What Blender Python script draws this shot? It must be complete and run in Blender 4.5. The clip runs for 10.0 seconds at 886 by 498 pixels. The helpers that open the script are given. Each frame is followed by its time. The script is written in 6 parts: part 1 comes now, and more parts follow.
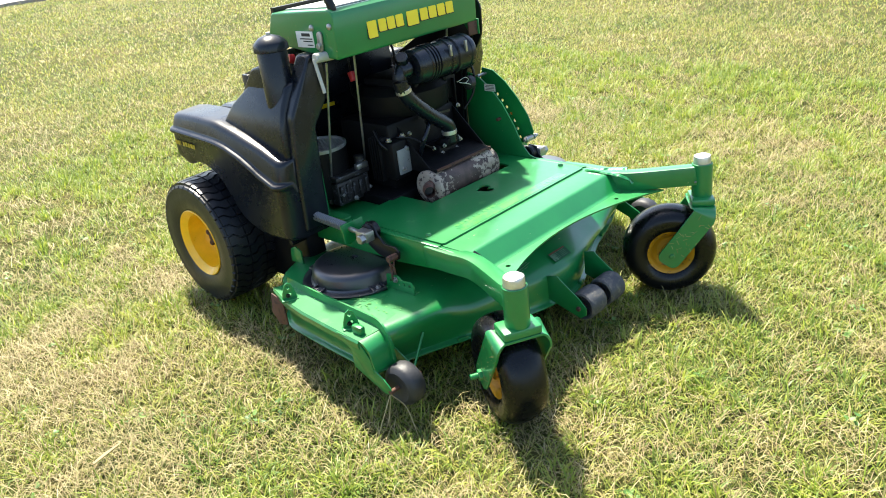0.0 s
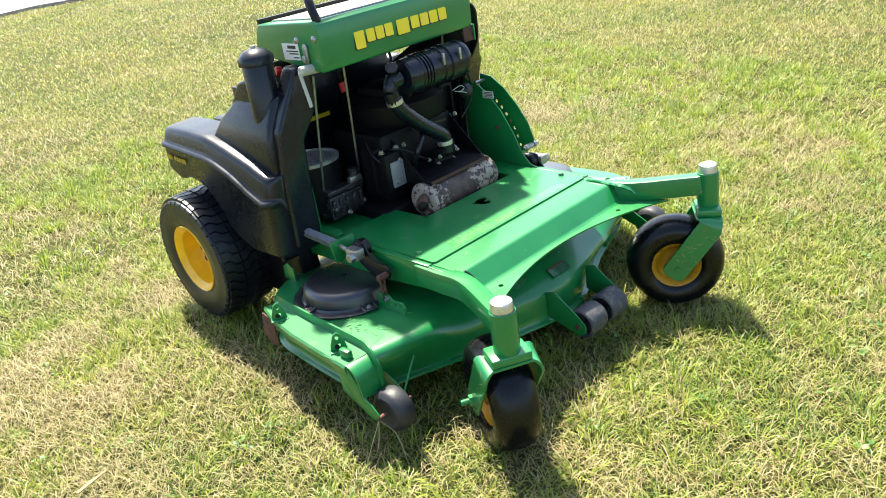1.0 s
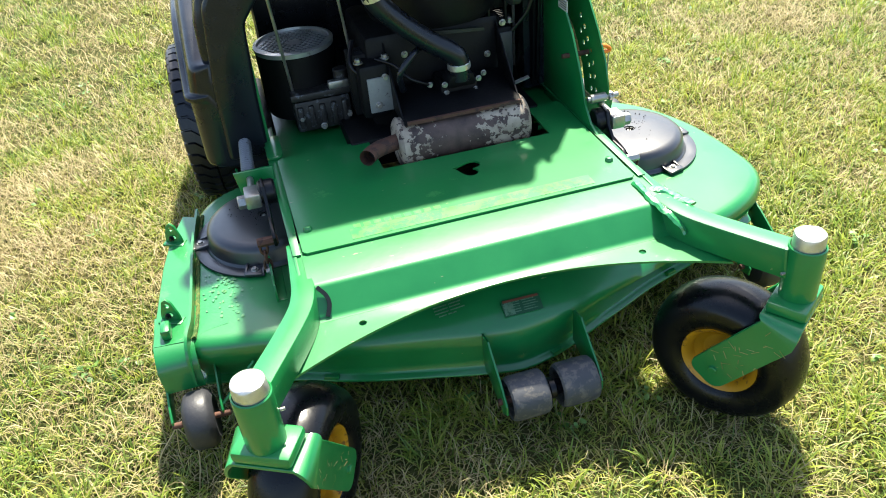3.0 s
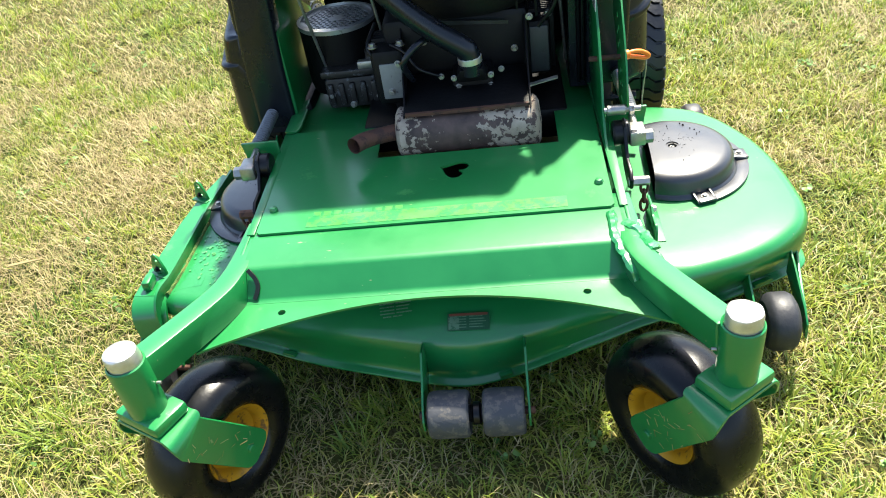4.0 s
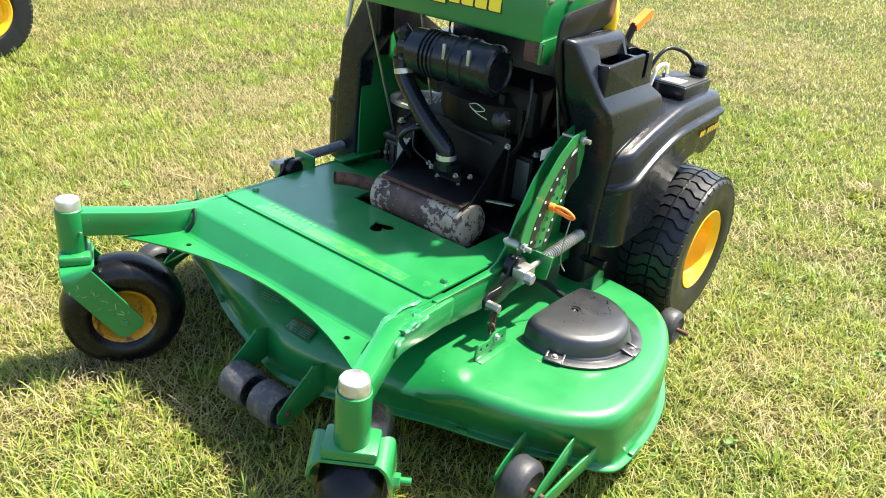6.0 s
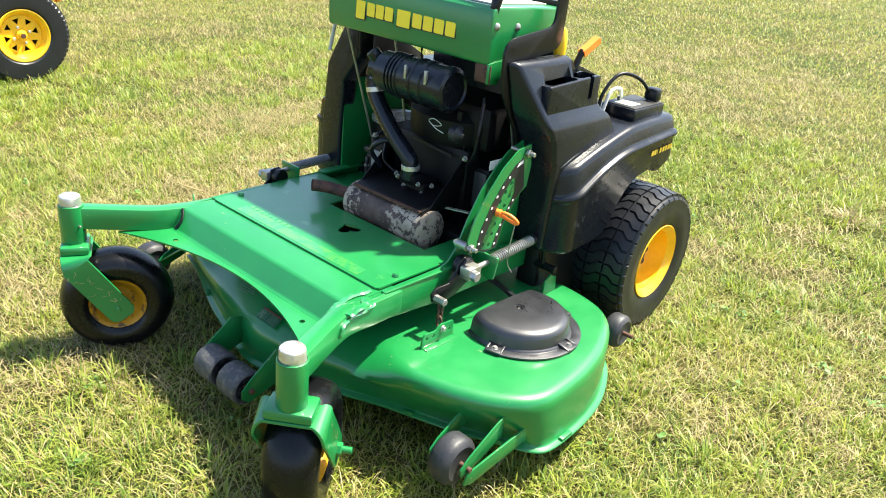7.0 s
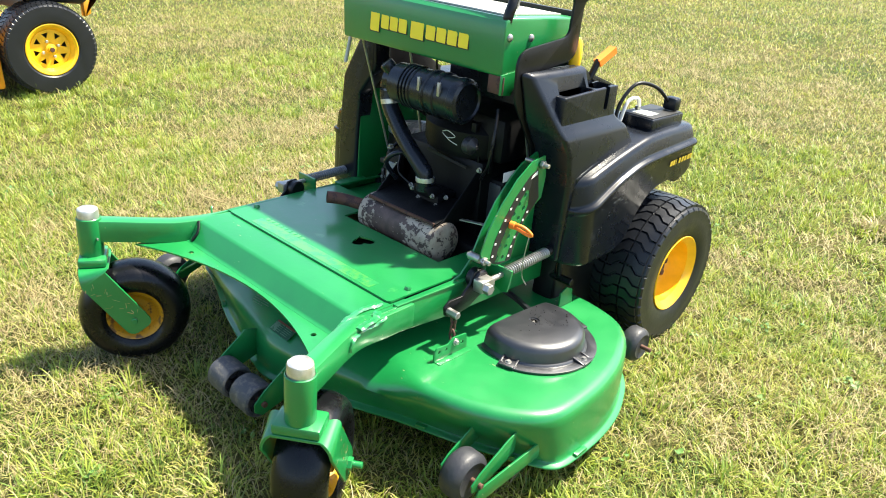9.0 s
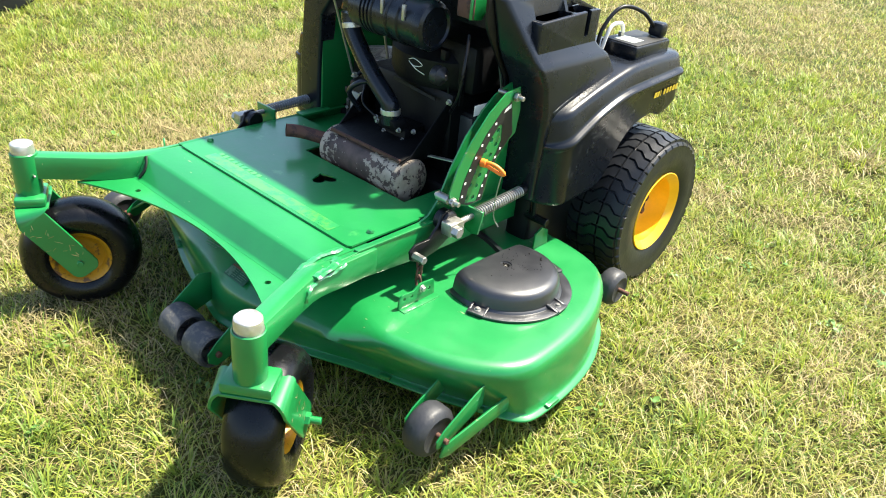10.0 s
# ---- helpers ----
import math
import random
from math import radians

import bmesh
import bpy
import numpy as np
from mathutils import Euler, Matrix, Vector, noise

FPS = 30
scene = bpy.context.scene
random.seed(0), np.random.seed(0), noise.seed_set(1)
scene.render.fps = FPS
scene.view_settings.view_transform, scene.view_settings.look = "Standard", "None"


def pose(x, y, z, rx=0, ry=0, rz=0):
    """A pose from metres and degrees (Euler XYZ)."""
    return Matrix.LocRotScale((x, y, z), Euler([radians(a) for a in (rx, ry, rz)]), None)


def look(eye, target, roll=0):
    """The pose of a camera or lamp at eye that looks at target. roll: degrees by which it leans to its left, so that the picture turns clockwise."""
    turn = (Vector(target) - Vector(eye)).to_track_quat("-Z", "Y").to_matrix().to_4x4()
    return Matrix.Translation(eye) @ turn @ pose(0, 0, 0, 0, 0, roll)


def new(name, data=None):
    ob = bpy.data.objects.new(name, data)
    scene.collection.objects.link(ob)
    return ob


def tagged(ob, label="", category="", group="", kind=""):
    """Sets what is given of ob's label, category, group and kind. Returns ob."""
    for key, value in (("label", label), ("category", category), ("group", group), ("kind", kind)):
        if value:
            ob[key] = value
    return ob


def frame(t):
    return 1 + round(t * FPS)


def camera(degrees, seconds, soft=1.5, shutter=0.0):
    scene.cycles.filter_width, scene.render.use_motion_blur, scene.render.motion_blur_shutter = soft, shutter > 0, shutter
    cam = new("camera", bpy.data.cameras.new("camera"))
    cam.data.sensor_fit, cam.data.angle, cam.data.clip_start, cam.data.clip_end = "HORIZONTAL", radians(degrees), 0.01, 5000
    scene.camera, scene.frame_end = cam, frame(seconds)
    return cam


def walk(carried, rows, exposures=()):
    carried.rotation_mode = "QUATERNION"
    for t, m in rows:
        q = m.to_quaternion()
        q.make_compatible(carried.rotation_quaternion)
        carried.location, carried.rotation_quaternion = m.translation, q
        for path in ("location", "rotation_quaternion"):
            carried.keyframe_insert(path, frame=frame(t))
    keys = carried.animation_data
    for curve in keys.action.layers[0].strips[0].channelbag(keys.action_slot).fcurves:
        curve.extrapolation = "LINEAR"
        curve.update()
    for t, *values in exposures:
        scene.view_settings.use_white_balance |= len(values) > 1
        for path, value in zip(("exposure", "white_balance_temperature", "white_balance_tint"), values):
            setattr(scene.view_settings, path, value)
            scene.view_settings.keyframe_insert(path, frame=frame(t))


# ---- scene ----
# The machine stands nose-down by 2.7 degrees on level ground: NOSE turns its own axes into the world's.
NOSE = pose(0, 0.05, 0) @ pose(0, 0, 0, -2.7) @ pose(0, -0.05, 0)
cam = camera(60.0, 10.0, 1.0)
PATH = [
    (0, (-1.874, -1.11, 1.487), (-0.621, 0.173, 0.6), -5.5),
    (0.5, (-1.853, -1.125, 1.499), (-0.633, 0.186, 0.61), -5.9),
    (1, (-1.715, -1.111, 1.51), (-0.518, 0.216, 0.611), -7.2),
    (1.5, (-1.444, -0.993, 1.491), (-0.324, 0.358, 0.532), -5.4),
    (2, (-1.126, -0.945, 1.465), (-0.241, 0.523, 0.433), -8.0),
    (2.5, (-0.729, -0.978, 1.492), (-0.187, 0.551, 0.323), -6.0),
    (2.8, (-0.533, -0.944, 1.449), (-0.141, 0.606, 0.248), -6.6),
    (3, (-0.393, -0.89, 1.432), (-0.03, 0.638, 0.193), -5.2),
    (3.2, (-0.321, -0.817, 1.424), (-0.027, 0.665, 0.114), -6.8),
    (4.3, (0.385, -0.862, 1.431), (0.035, 0.644, 0.162), -7.8),
    (4.5, (0.463, -0.809, 1.399), (0.113, 0.693, 0.126), -5.2),
    (5, (0.621, -0.688, 1.389), (0.22, 0.817, 0.133), 0.6),
    (5.2, (0.717, -0.662, 1.382), (0.226, 0.824, 0.138), 3.1),
    (6.3, (1.506, -0.821, 1.453), (0.355, 0.54, 0.545), 3.9),
    (6.5, (1.57, -0.833, 1.467), (0.444, 0.521, 0.52), 3.8),
    (7, (1.638, -0.801, 1.459), (0.474, 0.553, 0.559), 4.2),
    (7.5, (1.641, -0.774, 1.472), (0.491, 0.573, 0.543), 4.7),
    (8, (1.642, -0.787, 1.469), (0.449, 0.572, 0.614), 4.3),
    (8.5, (1.645, -0.774, 1.47), (0.43, 0.551, 0.595), 3.6),
    (9, (1.654, -0.758, 1.467), (0.43, 0.552, 0.58), 3.1),
    (9.5, (1.655, -0.707, 1.456), (0.424, 0.575, 0.539), 2.9),
    (10, (1.582, -0.623, 1.439), (0.464, 0.658, 0.384), 4.1),
]

walk(cam, [(t, look(eye, target, roll)) for t, eye, target, roll in PATH])

# ---- light: sun from behind the machine, clear sky ----
SUN_ELEVATION, SUN_FROM = 58.5, (0.410, 0.912)
world = bpy.data.worlds.new("world")
scene.world = world
world.use_nodes = True
wt = world.node_tree
sky = wt.nodes.new("ShaderNodeTexSky")
sky.sky_type = "NISHITA"
sky.sun_disc = False
sky.sun_elevation = radians(SUN_ELEVATION)
sky.sun_rotation = math.atan2(SUN_FROM[0], SUN_FROM[1])
sky.dust_density = 1.6
wt.links.new(sky.outputs[0], wt.nodes["Background"].inputs[0])
wt.nodes["Background"].inputs[1].default_value = 0.112
sun_data = bpy.data.lights.new("sun", "SUN")
sun_data.energy, sun_data.angle, sun_data.color = 5.0, radians(1.6), (1.0, 0.935, 0.775)
sun = new("sun", sun_data)
_el = radians(SUN_ELEVATION)
_h = Vector((SUN_FROM[0], SUN_FROM[1], 0)).normalized() * math.cos(_el)
sun.matrix_world = look(Vector((_h.x, _h.y, math.sin(_el))) * 20, (0, 0, 0))
scene.view_settings.exposure = 1.79

# ---- materials ----
def material(name, colour, rough=0.5, metal=0.0, coat=0.0, coat_rough=0.15, coat_ior=1.5, bump=0.0, bump_scale=200.0, second=None, spots=0.0, spot_scale=12.0, vary=0.12, spec=0.5, specks=0.0):
    """A painted or moulded surface: base colour with fine and coarse variation, an optional second colour in worn spots, and fine relief."""
    m = bpy.data.materials.new(name)
    m.use_nodes = True
    nt = m.node_tree
    b = nt.nodes["Principled BSDF"]
    b.inputs["Metallic"].default_value = metal
    b.inputs["Coat Weight"].default_value = coat
    b.inputs["Coat Roughness"].default_value = coat_rough
    b.inputs["Coat IOR"].default_value = coat_ior
    b.inputs["Specular IOR Level"].default_value = spec
    co = nt.nodes.new("ShaderNodeTexCoord")
    coarse = nt.nodes.new("ShaderNodeTexNoise")
    coarse.inputs["Scale"].default_value = spot_scale
    coarse.inputs["Detail"].default_value = 6
    coarse.inputs["Roughness"].default_value = 0.65
    nt.links.new(co.outputs["Object"], coarse.inputs["Vector"])
    ramp = nt.nodes.new("ShaderNodeValToRGB")
    ramp.color_ramp.elements[0].position, ramp.color_ramp.elements[1].position = 0.3, 0.7
    lo = [c * (1 - vary) for c in colour]
    hi = [min(1, c * (1 + vary)) for c in colour]
    ramp.color_ramp.elements[0].color, ramp.color_ramp.elements[1].color = (*lo, 1), (*hi, 1)
    nt.links.new(coarse.outputs["Fac"], ramp.inputs["Fac"])
    out = ramp.outputs["Color"]
    if second:
        patch = nt.nodes.new("ShaderNodeTexNoise")
        patch.inputs["Scale"].default_value = spot_scale * 1.7
        patch.inputs["Detail"].default_value = 8
        patch.inputs["Roughness"].default_value = 0.7
        nt.links.new(co.outputs["Object"], patch.inputs["Vector"])
        cut = nt.nodes.new("ShaderNodeValToRGB")
        cut.color_ramp.elements[0].position, cut.color_ramp.elements[1].position = 0.72 - spots, 0.78 - spots
        nt.links.new(patch.outputs["Fac"], cut.inputs["Fac"])
        mix = nt.nodes.new("ShaderNodeMix")
        mix.data_type = "RGBA"
        nt.links.new(cut.outputs["Color"], mix.inputs["Factor"])
        nt.links.new(out, mix.inputs["A"])
        mix.inputs["B"].default_value = (*second, 1)
        out = mix.outputs["Result"]
    if specks:
        # dry clippings and dust stuck to the surface
        fleck = nt.nodes.new("ShaderNodeTexNoise")
        fleck.inputs["Scale"].default_value, fleck.inputs["Detail"].default_value = 85, 2
        stretch = nt.nodes.new("ShaderNodeMapping")
        stretch.inputs["Scale"].default_value = (0.35, 1.0, 0.6)
        nt.links.new(co.outputs["Object"], stretch.inputs["Vector"])
        nt.links.new(stretch.outputs["Vector"], fleck.inputs["Vector"])
        lim = nt.nodes.new("ShaderNodeValToRGB")
        lim.color_ramp.elements[0].position, lim.color_ramp.elements[1].position = 0.80 - specks, 0.83 - specks
        nt.links.new(fleck.outputs["Fac"], lim.inputs["Fac"])
        dust = nt.nodes.new("ShaderNodeMix")
        dust.data_type = "RGBA"
        nt.links.new(lim.outputs["Color"], dust.inputs["Factor"])
        nt.links.new(out, dust.inputs["A"])
        dust.inputs["B"].default_value = (0.16, 0.24, 0.10, 1)
        out = dust.outputs["Result"]
    nt.links.new(out, b.inputs["Base Color"])
    rr = nt.nodes.new("ShaderNodeMapRange")
    rr.inputs["From Min"].default_value, rr.inputs["From Max"].default_value = 0.3, 0.7
    rr.inputs["To Min"].default_value, rr.inputs["To Max"].default_value = max(0.03, rough - 0.08), min(1, rough + 0.1)
    nt.links.new(coarse.outputs["Fac"], rr.inputs["Value"])
    nt.links.new(rr.outputs["Result"], b.inputs["Roughness"])
    if bump:
        fine = nt.nodes.new("ShaderNodeTexNoise")
        fine.inputs["Scale"].default_value = bump_scale
        fine.inputs["Detail"].default_value = 3
        nt.links.new(co.outputs["Object"], fine.inputs["Vector"])
        bp = nt.nodes.new("ShaderNodeBump")
        bp.inputs["Strength"].default_value = bump
        bp.inputs["Distance"].default_value = 0.002
        nt.links.new(fine.outputs["Fac"], bp.inputs["Height"])
        nt.links.new(bp.outputs["Normal"], b.inputs["Normal"])
    return m


GREEN = material("green_paint", (0.0040, 0.165, 0.036), 0.45, coat=0.78, coat_rough=0.17, coat_ior=1.50, spec=0.36, specks=0.06, bump=0.12, bump_scale=60, second=(0.016, 0.20, 0.052), spots=0.04, spot_scale=7)
WORN_GREEN = material("worn_green_paint", (0.0040, 0.165, 0.036), 0.45, coat=0.78, coat_rough=0.17, coat_ior=1.50, spec=0.36, specks=0.06, bump=0.12, bump_scale=60, second=(0.035, 0.23, 0.055), spots=0.10, spot_scale=5)
PALE_GREEN = material("weld_green", (0.012, 0.195, 0.055), 0.34, coat=1.0, coat_rough=0.12, bump=0.9, bump_scale=70, second=(0.08, 0.24, 0.10), spots=0.12, spot_scale=60)
SCREEN = material("screen_metal", (0.46, 0.47, 0.47), 0.34, metal=0.7, bump=0.2, second=(0.10, 0.09, 0.08), spots=0.10, spot_scale=25)
PUMP = material("pump_casting", (0.095, 0.102, 0.112), 0.50, metal=0.2, bump=0.5, bump_scale=70, second=(0.020, 0.018, 0.016), spots=0.32, spot_scale=30)
SCUFF = material("scuffed_plastic", (0.13, 0.14, 0.14), 0.7, spec=0.3)
GRIT = material("dark_grit", (0.006, 0.005, 0.004), 0.9, spec=0.1)
# old decal tint, also used for painted sun and glare on the green
GHOST_AND_GLARE = material("faded_decal_and_glare_green", (0.045, 0.245, 0.040), 0.42, coat=1.0, coat_rough=0.16, coat_ior=1.52, second=(0.008, 0.19, 0.046), spots=0.24, spot_scale=22)
BLACK = material("black_plastic", (0.0060, 0.0078, 0.0115), 0.27, spec=0.38, vary=0.2, second=(0.014, 0.015, 0.017), spots=-0.02, spot_scale=9)
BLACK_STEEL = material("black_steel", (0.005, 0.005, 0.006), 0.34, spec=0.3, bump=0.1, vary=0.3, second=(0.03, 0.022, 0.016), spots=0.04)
COVER = material("cover_plastic", (0.0075, 0.0085, 0.0115), 0.42, coat=0.7, coat_rough=0.30, coat_ior=1.55, bump=0.12, bump_scale=400, second=(0.03, 0.03, 0.03), spots=0.05, spot_scale=20)
ENGINE = material("engine_black", (0.0042, 0.0042, 0.0047), 0.50, spec=0.20, bump=0.3, bump_scale=120, second=(0.009, 0.008, 0.007), spots=0.08, spot_scale=20)
CAST = material("cast_metal", (0.026, 0.026, 0.028), 0.45, metal=0.4, bump=0.4, bump_scale=90, second=(0.020, 0.019, 0.018), spots=0.2, spot_scale=25)
RUBBER = material("tyre_rubber", (0.0070, 0.0082, 0.0110), 0.38, bump=0.3, bump_scale=150, second=(0.022, 0.020, 0.016), spots=0.08, spot_scale=14)
SLICK = material("slick_rubber", (0.0036, 0.0039, 0.0046), 0.27, spec=0.28, bump=0.15, bump_scale=90, second=(0.010, 0.010, 0.010), spots=0.10, spot_scale=16)
ROLLER = material("roller_plastic", (0.040, 0.043, 0.050), 0.60, bump=0.5, bump_scale=90, second=(0.085, 0.080, 0.072), spots=0.22, spot_scale=30)
WHEEL_GREY = material("worn_wheel_rubber", (0.020, 0.021, 0.025), 0.52, bump=0.3, bump_scale=120, second=(0.045, 0.043, 0.04), spots=0.10, spot_scale=30)
YELLOW = material("yellow_paint", (0.86, 0.47, 0.008), 0.35, coat=0.2, bump=0.1, second=(0.35, 0.2, 0.03), spots=0.03, spot_scale=16)
DULL_YELLOW = material("dull_yellow_paint", (0.50, 0.24, 0.006), 0.45, bump=0.3, bump_scale=80, second=(0.13, 0.06, 0.02), spots=0.17, spot_scale=16)
def muffler_material():
    """Pale heat-proof paint burnt off in small blotches, most of it gone round the middle."""
    m = bpy.data.materials.new("rusted_muffler")
    m.use_nodes = True
    nt = m.node_tree
    b = nt.nodes["Principled BSDF"]
    b.inputs["Roughness"].default_value, b.inputs["Metallic"].default_value = 0.62, 0.1
    co = nt.nodes.new("ShaderNodeTexCoord")

    def cloud(scale, detail, rough=0.6):
        n = nt.nodes.new("ShaderNodeTexNoise")
        n.inputs["Scale"].default_value, n.inputs["Detail"].default_value, n.inputs["Roughness"].default_value = scale, detail, rough
        nt.links.new(co.outputs["Object"], n.inputs["Vector"])
        return n.outputs["Fac"]

    def maths(op, a, c):
        n = nt.nodes.new("ShaderNodeMath")
        n.operation = op
        for k, v in enumerate((a, c)):
            if isinstance(v, (int, float)):
                n.inputs[k].default_value = v
            else:
                nt.links.new(v, n.inputs[k])
        return n.outputs[0]

    xyz = nt.nodes.new("ShaderNodeSeparateXYZ")
    nt.links.new(co.outputs["Object"], xyz.inputs[0])
    off = maths("ABSOLUTE", maths("SUBTRACT", xyz.outputs[0], 0.045), 0)
    ends = maths("MULTIPLY", maths("MINIMUM", off, 0.12), 2.2)
    worn = maths("ADD", maths("ADD", maths("MULTIPLY", cloud(58, 3), 0.85), maths("MULTIPLY", cloud(13, 4), 0.5)), ends)
    cut = nt.nodes.new("ShaderNodeValToRGB")
    cut.color_ramp.elements[0].position, cut.color_ramp.elements[1].position = 0.875, 0.915
    nt.links.new(worn, cut.inputs["Fac"])
    colours = []
    for lo, hi, scale in (((0.034, 0.021, 0.017), (0.100, 0.062, 0.050), 22), ((0.23, 0.180, 0.130), (0.42, 0.350, 0.270), 16)):
        r = nt.nodes.new("ShaderNodeValToRGB")
        r.color_ramp.elements[0].position, r.color_ramp.elements[1].position = 0.35, 0.65
        r.color_ramp.elements[0].color, r.color_ramp.elements[1].color = (*lo, 1), (*hi, 1)
        nt.links.new(cloud(scale, 6), r.inputs["Fac"])
        colours.append(r.outputs["Color"])
    mix = nt.nodes.new("ShaderNodeMix")
    mix.data_type = "RGBA"
    nt.links.new(cut.outputs["Color"], mix.inputs["Factor"])
    nt.links.new(colours[0], mix.inputs["A"])
    nt.links.new(colours[1], mix.inputs["B"])
    nt.links.new(mix.outputs["Result"], b.inputs["Base Color"])
    bp = nt.nodes.new("ShaderNodeBump")
    bp.inputs["Strength"].default_value, bp.inputs["Distance"].default_value = 0.6, 0.0015
    nt.links.new(cut.outputs["Color"], bp.inputs["Height"])
    nt.links.new(bp.outputs["Normal"], b.inputs["Normal"])
    return m


MUFFLER = muffler_material()
RUST = material("rusty_steel", (0.10, 0.045, 0.028), 0.75, metal=0.2, bump=0.6, bump_scale=70, second=(0.05, 0.025, 0.02), spots=0.2, spot_scale=18)
STEEL = material("zinc_steel", (0.36, 0.35, 0.32), 0.38, metal=0.85, bump=0.2, spot_scale=30, vary=0.25, second=(0.16, 0.11, 0.07), spots=0.10)
DULL_STEEL = material("grey_spring_steel", (0.20, 0.21, 0.22), 0.42, metal=0.6, bump=0.2, second=(0.06, 0.05, 0.04), spots=0.12, spot_scale=30)
CAP = material("cap_metal", (0.60, 0.58, 0.53), 0.36, metal=0.8, bump=0.3, bump_scale=90, spot_scale=35, vary=0.2)
ORANGE = material("orange_plastic", (0.85, 0.20, 0.015), 0.45, vary=0.1)
DULL_RED = material("faded_red_print", (0.16, 0.050, 0.022), 0.5)
FADED = material("faded_label_print", (0.10, 0.20, 0.115), 0.5, second=(0.03, 0.12, 0.05), spots=0.2, spot_scale=60)
DECAL_GREEN = material("dark_decal_green", (0.012, 0.085, 0.034), 0.45, coat=0.3)
RED = material("red_plastic", (0.55, 0.02, 0.02), 0.4)
WHITE = material("white_label", (0.72, 0.70, 0.64), 0.5, vary=0.06)
CREAM = material("cream_panel", (0.42, 0.41, 0.36), 0.45, vary=0.15, second=(0.15, 0.15, 0.13), spots=0.1)
DULL_DECAL = material("dull_yellow_print", (0.42, 0.30, 0.02), 0.45, vary=0.1)
DECAL = material("yellow_lettering", (0.90, 0.66, 0.02), 0.4, vary=0.04)
PLATE = material("grey_metal", (0.20, 0.21, 0.20), 0.5, second=(0.08, 0.08, 0.08), spots=0.12, spot_scale=40)
DARK_PLATE = material("dark_grey_metal", (0.040, 0.043, 0.045), 0.45, metal=0.2, second=(0.03, 0.03, 0.03), spots=0.15, spot_scale=40)
BLUE_CAP = material("blue_grey_plastic", (0.10, 0.16, 0.26), 0.4, vary=0.15)
# black for print, and for shade painted into hollows
INK_AND_HOLLOW = material("black_print_and_hollows", (0.01, 0.01, 0.01), 0.5, vary=0.1)
GREY = material("grey_lettering", (0.42, 0.45, 0.38), 0.5, vary=0.1)
DIRT = material("packed_clippings", (0.12, 0.15, 0.035), 0.95, bump=0.9, bump_scale=180, second=(0.04, 0.10, 0.02), spots=0.25, spot_scale=40)
MACHINE_ORANGE = material("orange_yellow_paint", (0.80, 0.30, 0.01), 0.4, coat=0.2, second=(0.3, 0.12, 0.02), spots=0.05)
VINYL = material("black_vinyl", (0.015, 0.015, 0.016), 0.5, bump=0.3, bump_scale=200)

# ---- mesh tools ----
def finish(name, bm, mat, parent=None, label="", smooth=35):
    bmesh.ops.recalc_face_normals(bm, faces=bm.faces)
    me = bpy.data.meshes.new(name)
    bm.to_mesh(me)
    bm.free()
    me.materials.append(mat)
    for p in me.polygons:
        p.use_smooth = True
    me.set_sharp_from_angle(angle=radians(smooth))
    ob = new(name, me)
    if parent is not None:
        ob.parent = parent
    if label:
        ob["label"] = label
    return ob


def part(name, bm, mat, parent, label="", smooth=35):
    """ONE mesh under a thing or under a part."""
    return finish(name, bm, mat, parent, label, smooth)


def thing(name, label, category, m=None, group=""):
    ob = new(name)
    ob.empty_display_size = 0.05
    if m is not None:
        ob.matrix_world = m
    return tagged(ob, label, category, group)


def rounded(bm, width, segments=2, angle=30):
    if width > 0:
        bm.normal_update()
        edges = [e for e in bm.edges if len(e.link_faces) == 2 and e.calc_face_angle(0) > radians(angle)]
        bmesh.ops.bevel(bm, geom=edges, offset=width, segments=segments, profile=0.5, affect="EDGES", clamp_overlap=True)
    return bm


def box(x0, x1, y0, y1, z0, z1, bevel=0.003, m=None, bm=None):
    b = bmesh.new()
    bmesh.ops.create_cube(b, size=1)
    for v in b.verts:
        v.co = Vector(((x0 + x1) / 2 + v.co.x * (x1 - x0), (y0 + y1) / 2 + v.co.y * (y1 - y0), (z0 + z1) / 2 + v.co.z * (z1 - z0)))
    rounded(b, bevel, 2)
    return joined(b, m, bm)


def joined(b, m, bm):
    """Move b by m and, if bm is given, add it to that mesh."""
    if m is not None:
        b.transform(m)
    if bm is None:
        return b
    me = bpy.data.meshes.new("tmp")
    b.to_mesh(me)
    b.free()
    bm.from_mesh(me)
    bpy.data.meshes.remove(me)
    return bm


def prism(points, lo, hi, axis="z", bevel=0.002, segments=2, holes=(), m=None, bm=None):
    """A flat outline of (u, v), with holes, given thickness from lo to hi along an axis: x takes (y, z), y takes (x, z), z takes (x, y)."""
    b = bmesh.new()
    def put(u, v, w):
        return {"x": (w, u, v), "y": (u, w, v), "z": (u, v, w)}[axis]
    edges = []
    for loop in (points, *holes):
        vs = [b.verts.new(put(u, v, lo)) for u, v in loop]
        edges += [b.edges.new((vs[i], vs[(i + 1) % len(vs)])) for i in range(len(vs))]
    if holes:
        bmesh.ops.triangle_fill(b, use_beauty=True, use_dissolve=False, edges=edges)
    else:
        b.faces.new(list(b.verts))
    r = bmesh.ops.extrude_face_region(b, geom=list(b.faces))
    off = Vector(put(0, 0, hi - lo))
    for v in r["geom"]:
        if isinstance(v, bmesh.types.BMVert):
            v.co += off
    bmesh.ops.recalc_face_normals(b, faces=b.faces)
    rounded(b, bevel, segments, 40)
    return joined(b, m, bm)


